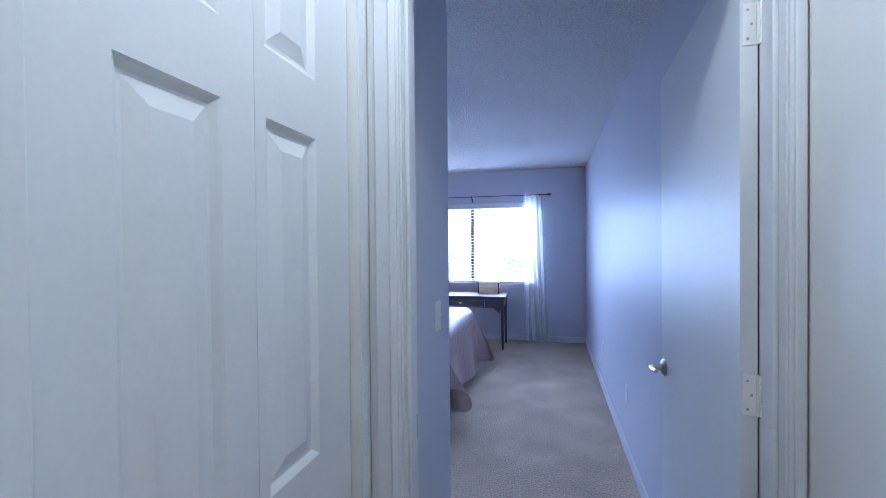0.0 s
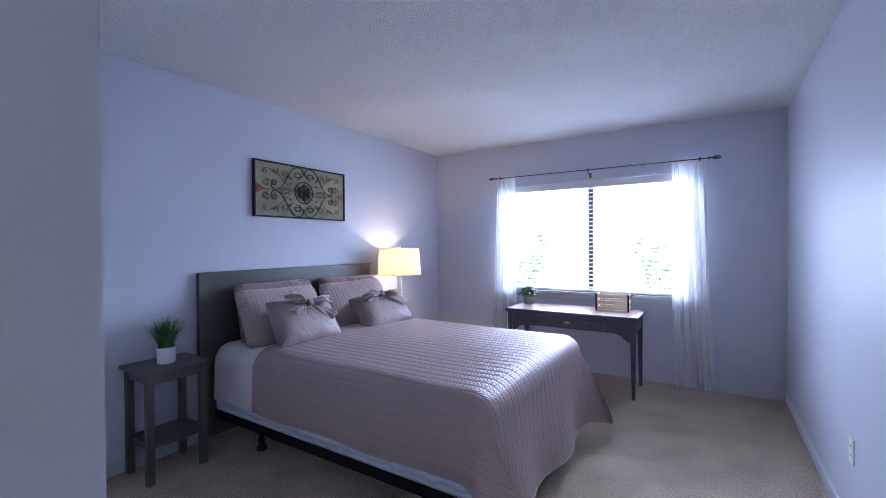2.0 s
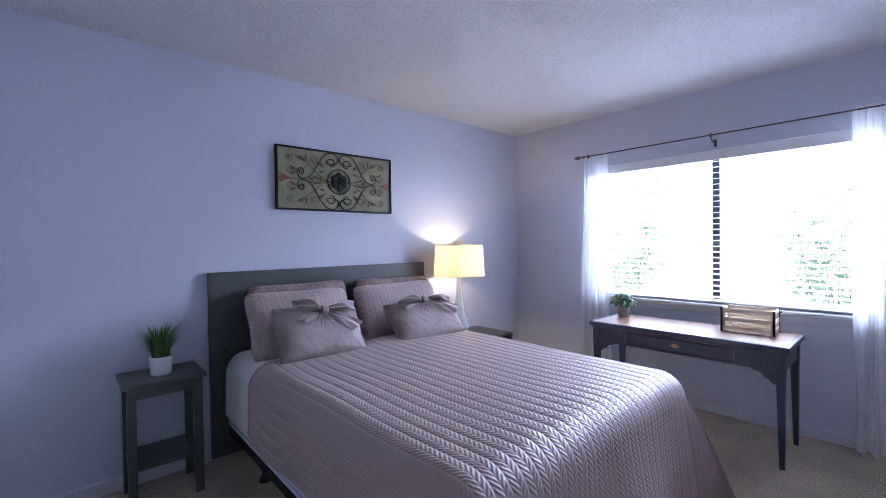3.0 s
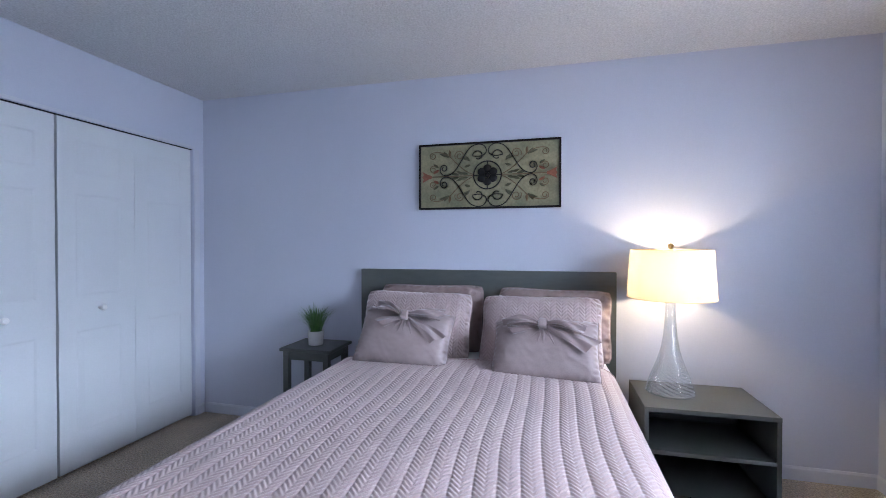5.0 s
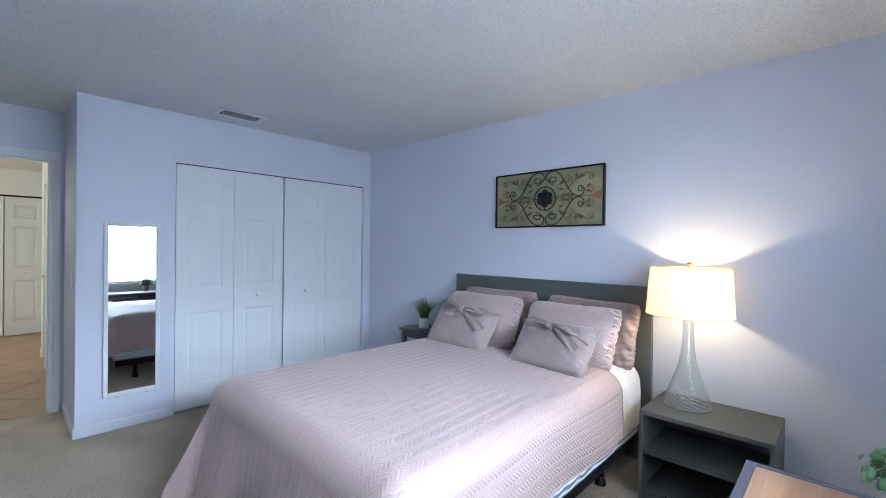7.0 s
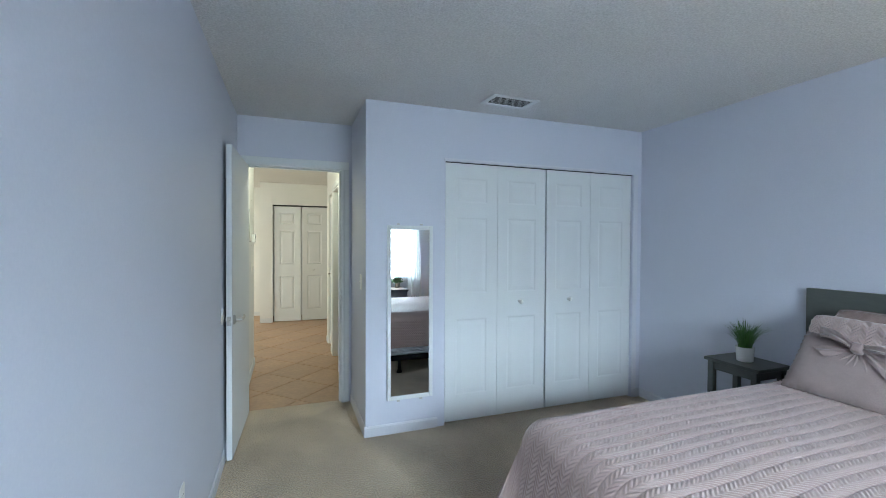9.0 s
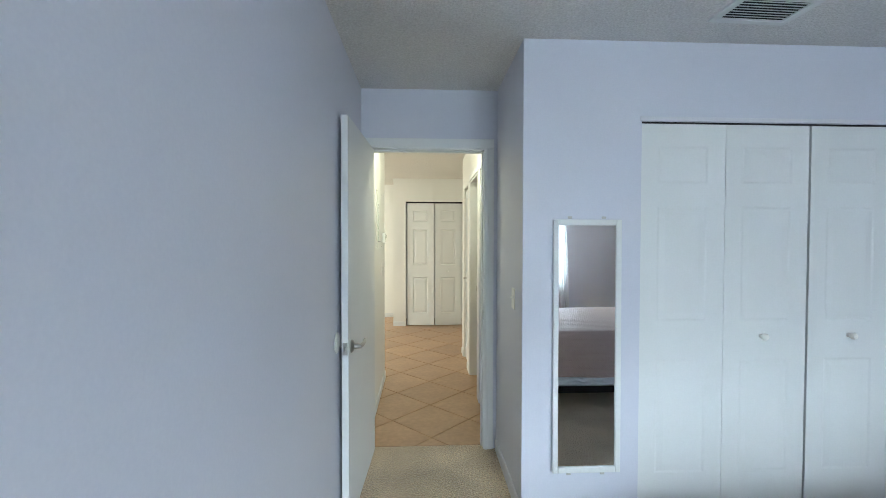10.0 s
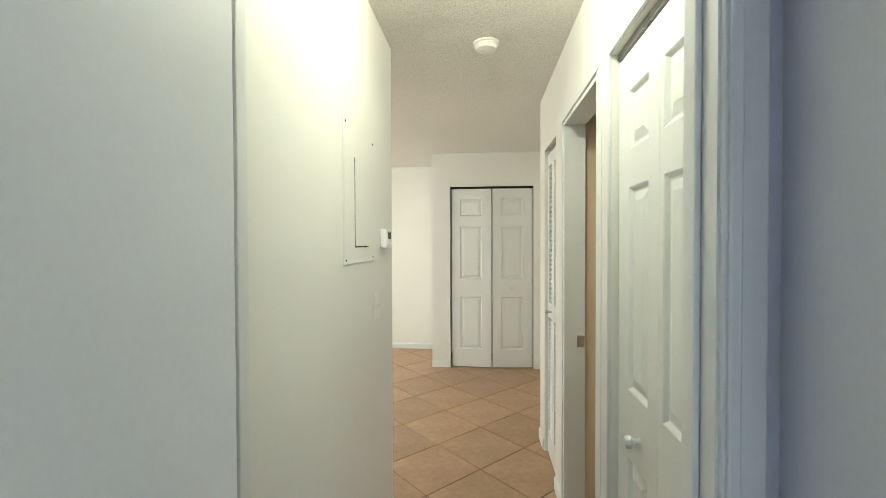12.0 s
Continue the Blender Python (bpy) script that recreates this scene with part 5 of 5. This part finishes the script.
# ---- mirror and small fixtures of the bedroom ----
def wall_mirror():
    x0, x1, z0, z1 = -0.857, -0.507, 0.252, 1.538
    t = thing("wall_mirror", (x0 + x1) / 2, YC + 0.011, z0, "tall narrow mirror in a white frame on the wall", "mirror")
    t.rotation_euler.x = radians(0.45)
    a, h = (x1 - x0) / 2, z1 - z0
    for e in ((-a, -a + 0.028, 0, h), (a - 0.028, a, 0, h), (-a + 0.028, a - 0.028, 0, 0.03), (-a + 0.028, a - 0.028, h - 0.03, h)):
        part("frame_bar", box(e[0], e[1], 0.001, 0.019, e[2], e[3], bevel=0.004), WHITE, t)
    part("mirror_glass", box(-a + 0.024, a - 0.024, 0.002, 0.010, 0.026, h - 0.026), MIRROR, t)
    for s in (-0.5, 0.5):
        for z in (-0.016, h + 0.004):
            part("clip", box(s * a - 0.011, s * a + 0.011, 0.0, 0.006, z, z + 0.012, bevel=0.0015), CHROME, t, "small metal mirror clip")


wall_mirror()


def plate(name, m, label, kind):
    """A wall plate in the xz plane, facing -y."""
    t = thing(name, 0, 0, 0, label, "light switch" if kind == "switch" else "power outlet", "wall plates")
    t.matrix_basis = m
    part("cover_plate", box(-0.035, 0.035, -0.006, 0, -0.0575, 0.0575, bevel=0.003, seg=3), PLASTIC, t)
    if kind == "switch":
        part("toggle_bezel", box(-0.006, 0.006, -0.0075, -0.006, -0.012, 0.012), PLASTIC, t)
        bm = box(-0.0045, 0.0045, -0.018, -0.006, -0.004, 0.006, bevel=0.001)
        bmesh.ops.rotate(bm, verts=bm.verts, matrix=Matrix.Rotation(radians(-18), 3, "X"))
        part("toggle", bm, PLASTIC, t)
    else:
        for z in (-0.0195, 0.0195):
            f = part("receptacle", box(-0.0165, 0.0165, -0.0075, -0.006, z - 0.0135, z + 0.0135, bevel=0.0005), PLASTIC, t)
            # dark chips on the face, painted shade of the slots
            for x in (-0.006, 0.006):
                part("slot", box(x - 0.001, x + 0.001, -0.0079, -0.0074, z - 0.003, z + 0.005), DARKGAP, f)
    for z in ((-0.03, 0.03) if kind == "switch" else (0,)):
        bm = lathe(bmesh.new(), [(0.0005, 0), (0.003, 0), (0.0026, 0.0012), (0.0005, 0.0014)], 10)
        for v in bm.verts:
            v.co = (v.co.x, -0.006 - v.co.z, z + v.co.y)
        part("screw", bm, PLASTIC, t)


plate("light_switch", pose(XC, 0.303, 1.11, 0, 0, 90), "white toggle light switch on the lavender wall", "switch")
plate("light_switch", pose(HL, -1.442, 1.148, 0, 0, -90), "white toggle light switch on the cream wall", "switch")
plate("power_outlet", pose(XR, 2.91, 0.40, 0, 0, -90), "white double power outlet low on the wall", "outlet")
plate("power_outlet", pose(XR, 1.673, 0.405, 0, 0, -90), "white double power outlet low on the wall", "outlet")


def vent():
    t = thing("ceiling_vent", -1.335, 0.825, H, "white louvred air vent in the ceiling", "air vent", "", 2)
    a, b = 0.185, 0.108
    for e in ((-a, a, -b, -b + 0.03), (-a, a, b - 0.03, b), (-a, -a + 0.035, -b + 0.03, b - 0.03), (a - 0.035, a, -b + 0.03, b - 0.03)):
        part("frame_bar", box(*e, -0.012, -0.001, bevel=0.003), WHITE, t)
    # near-black sheet paints the duct's unlit inside
    part("duct_backing", box(-a + 0.03, a - 0.03, -b + 0.025, b - 0.025, -0.003, -0.001), DARKGAP, t)
    for k in range(8):
        y = -b + 0.038 + k * 0.0195
        bm = box(-a + 0.035, a - 0.035, -0.006, 0.006, -0.0007, 0.0007)
        bmesh.ops.rotate(bm, verts=bm.verts, matrix=Matrix.Rotation(radians(-17), 3, "X"))
        bmesh.ops.translate(bm, verts=bm.verts, vec=(0, y, -0.009))
        part("slat", bm, WHITE, t)


vent()
bm = bmesh.new()
sweep(bm, [(XL + 0.02, 1.24, H), (XL + 0.02, 1.24, H - 0.02), (XL + 0.026, 1.24, H - 0.026), (XL + 0.03, 1.24, H - 0.018)], 0.0022, 8)
tagged(part("ceiling_hook", bm, WHITE, None, "", True), "small white hook screwed into the ceiling", "hook")


# ---- hall fixtures ----
def smoke_detector():
    t = thing("smoke_detector", 0.05, -1.76, H, "round white smoke detector on the hall ceiling", "smoke detector")
    part("base_ring", lathe(bmesh.new(), [(0.0005, 0), (0.066, 0), (0.066, -0.010), (0.0005, -0.010)], 36), PLASTIC, t, "", True)
    part("housing", lathe(bmesh.new(), [(0.0005, -0.010), (0.058, -0.010), (0.058, -0.016), (0.055, -0.017), (0.055, -0.024), (0.05, -0.034), (0.03, -0.040), (0.0005, -0.041)], 36), PLASTIC, t, "", True)
    part("test_button", lathe(bmesh.new(), [(0.0005, -0.0405), (0.010, -0.0405), (0.009, -0.044), (0.0005, -0.0445)], 16, 0.022, 0.01), PLASTIC, t, "", True)


smoke_detector()


def hall_light():
    t = thing("hall_ceiling_light", 0.04, -0.82, H, "lit frosted glass dome light on the hall ceiling", "ceiling light")
    part("base_pan", lathe(bmesh.new(), [(0.0005, 0), (0.05, 0), (0.054, -0.006), (0.05, -0.02), (0.03, -0.024)], 40), CHROME, t, "", True)
    p = part("glass_dome", lathe(bmesh.new(), [(0.128, -0.026), (0.13, -0.05), (0.115, -0.085), (0.08, -0.11), (0.04, -0.122), (0.0005, -0.125)], 40), FROST, t, "frosted glass dome", True)
    p.visible_shadow = False


hall_light()


def breaker_panel():
    t = thing("breaker_panel", HL, -1.184, 1.61, "cream painted breaker panel set in the hall wall", "electrical panel", "", -90)
    part("cover", box(-0.195, 0.195, -0.006, 0, -0.255, 0.255, bevel=0.002), HALLP, t)
    part("panel_door", box(-0.072, 0.105, -0.010, -0.006, -0.192, 0.135, bevel=0.0015), HALLP, t)
    # dark strips on the cover in place of the gap's shade
    for e in ((-0.076, -0.072, -0.192, 0.135), (0.105, 0.107, -0.192, 0.135), (-0.076, 0.107, -0.196, -0.192)):
        part("door_gap", box(e[0], e[1], -0.0068, -0.006, e[2], e[3]), DARKGAP, t)
    for x in (-0.18, 0.18):
        for z in (-0.24, 0.24):
            bm = lathe(bmesh.new(), [(0.0005, 0), (0.005, 0), (0.004, 0.002), (0.0005, 0.0025)], 10)
            for v in bm.verts:
                v.co = (x + v.co.x, -0.006 - v.co.z, z + v.co.y)
            part("screw", bm, DARKIN, t)


breaker_panel()


def thermostat():
    t = thing("thermostat", HL, -1.575, 1.45, "white wall thermostat with a small display", "thermostat", "", -90)
    part("housing", box(-0.06, 0.06, -0.032, 0, -0.045, 0.045, bevel=0.006, seg=3), PLASTIC, t, "", True)
    part("display", box(-0.03, 0.03, -0.0335, -0.032, -0.002, 0.03), DARKIN, t)
    for x in (-0.04, 0.045):
        part("button", box(x - 0.008, x + 0.008, -0.035, -0.032, -0.03, -0.018, bevel=0.001), PLASTIC, t)


thermostat()


# ---- hall tiles, laid on the diagonal ----
def tiles():
    floor = bpy.data.objects["floor_hall"]
    d, g = 0.43, 0.0065
    s2 = math.sqrt(0.5)
    o = Vector((0.085, -2.24))
    bm = bmesh.new()
    B(bm, g / 2, d - g / 2, g / 2, d - g / 2, -0.010, 0.0, bevel=0.002, seg=1)
    src = part("tile", bm, TILE, floor)
    first = True
    for i in range(-16, 17):
        for j in range(-16, 17):
            c = o + Vector(((i - j) * s2 * d, (i + j) * s2 * d))
            mid = c + Vector((0, s2 * d))
            if not (-1.7 < mid.x < 3.25 and -5.3 < mid.y < 0.0):
                continue
            m = Matrix.Translation((c.x, c.y, 0)) @ Matrix.Rotation(radians(45), 4, "Z")
            if mid.y + s2 * d > -0.297:
                if c.y > -0.31:
                    continue
                cut = bmesh.new()
                cut.from_mesh(src.data)
                cut.transform(m)
                bmesh.ops.bisect_plane(cut, geom=cut.verts[:] + cut.edges[:] + cut.faces[:], plane_co=(0, -0.297, 0), plane_no=(0, 1, 0), clear_outer=True)
                if len(cut.faces):
                    part("tile", cut, TILE, floor)
                continue
            if first:
                src.matrix_basis, first = m, False
            else:
                again("tile", src, floor, m)


tiles()
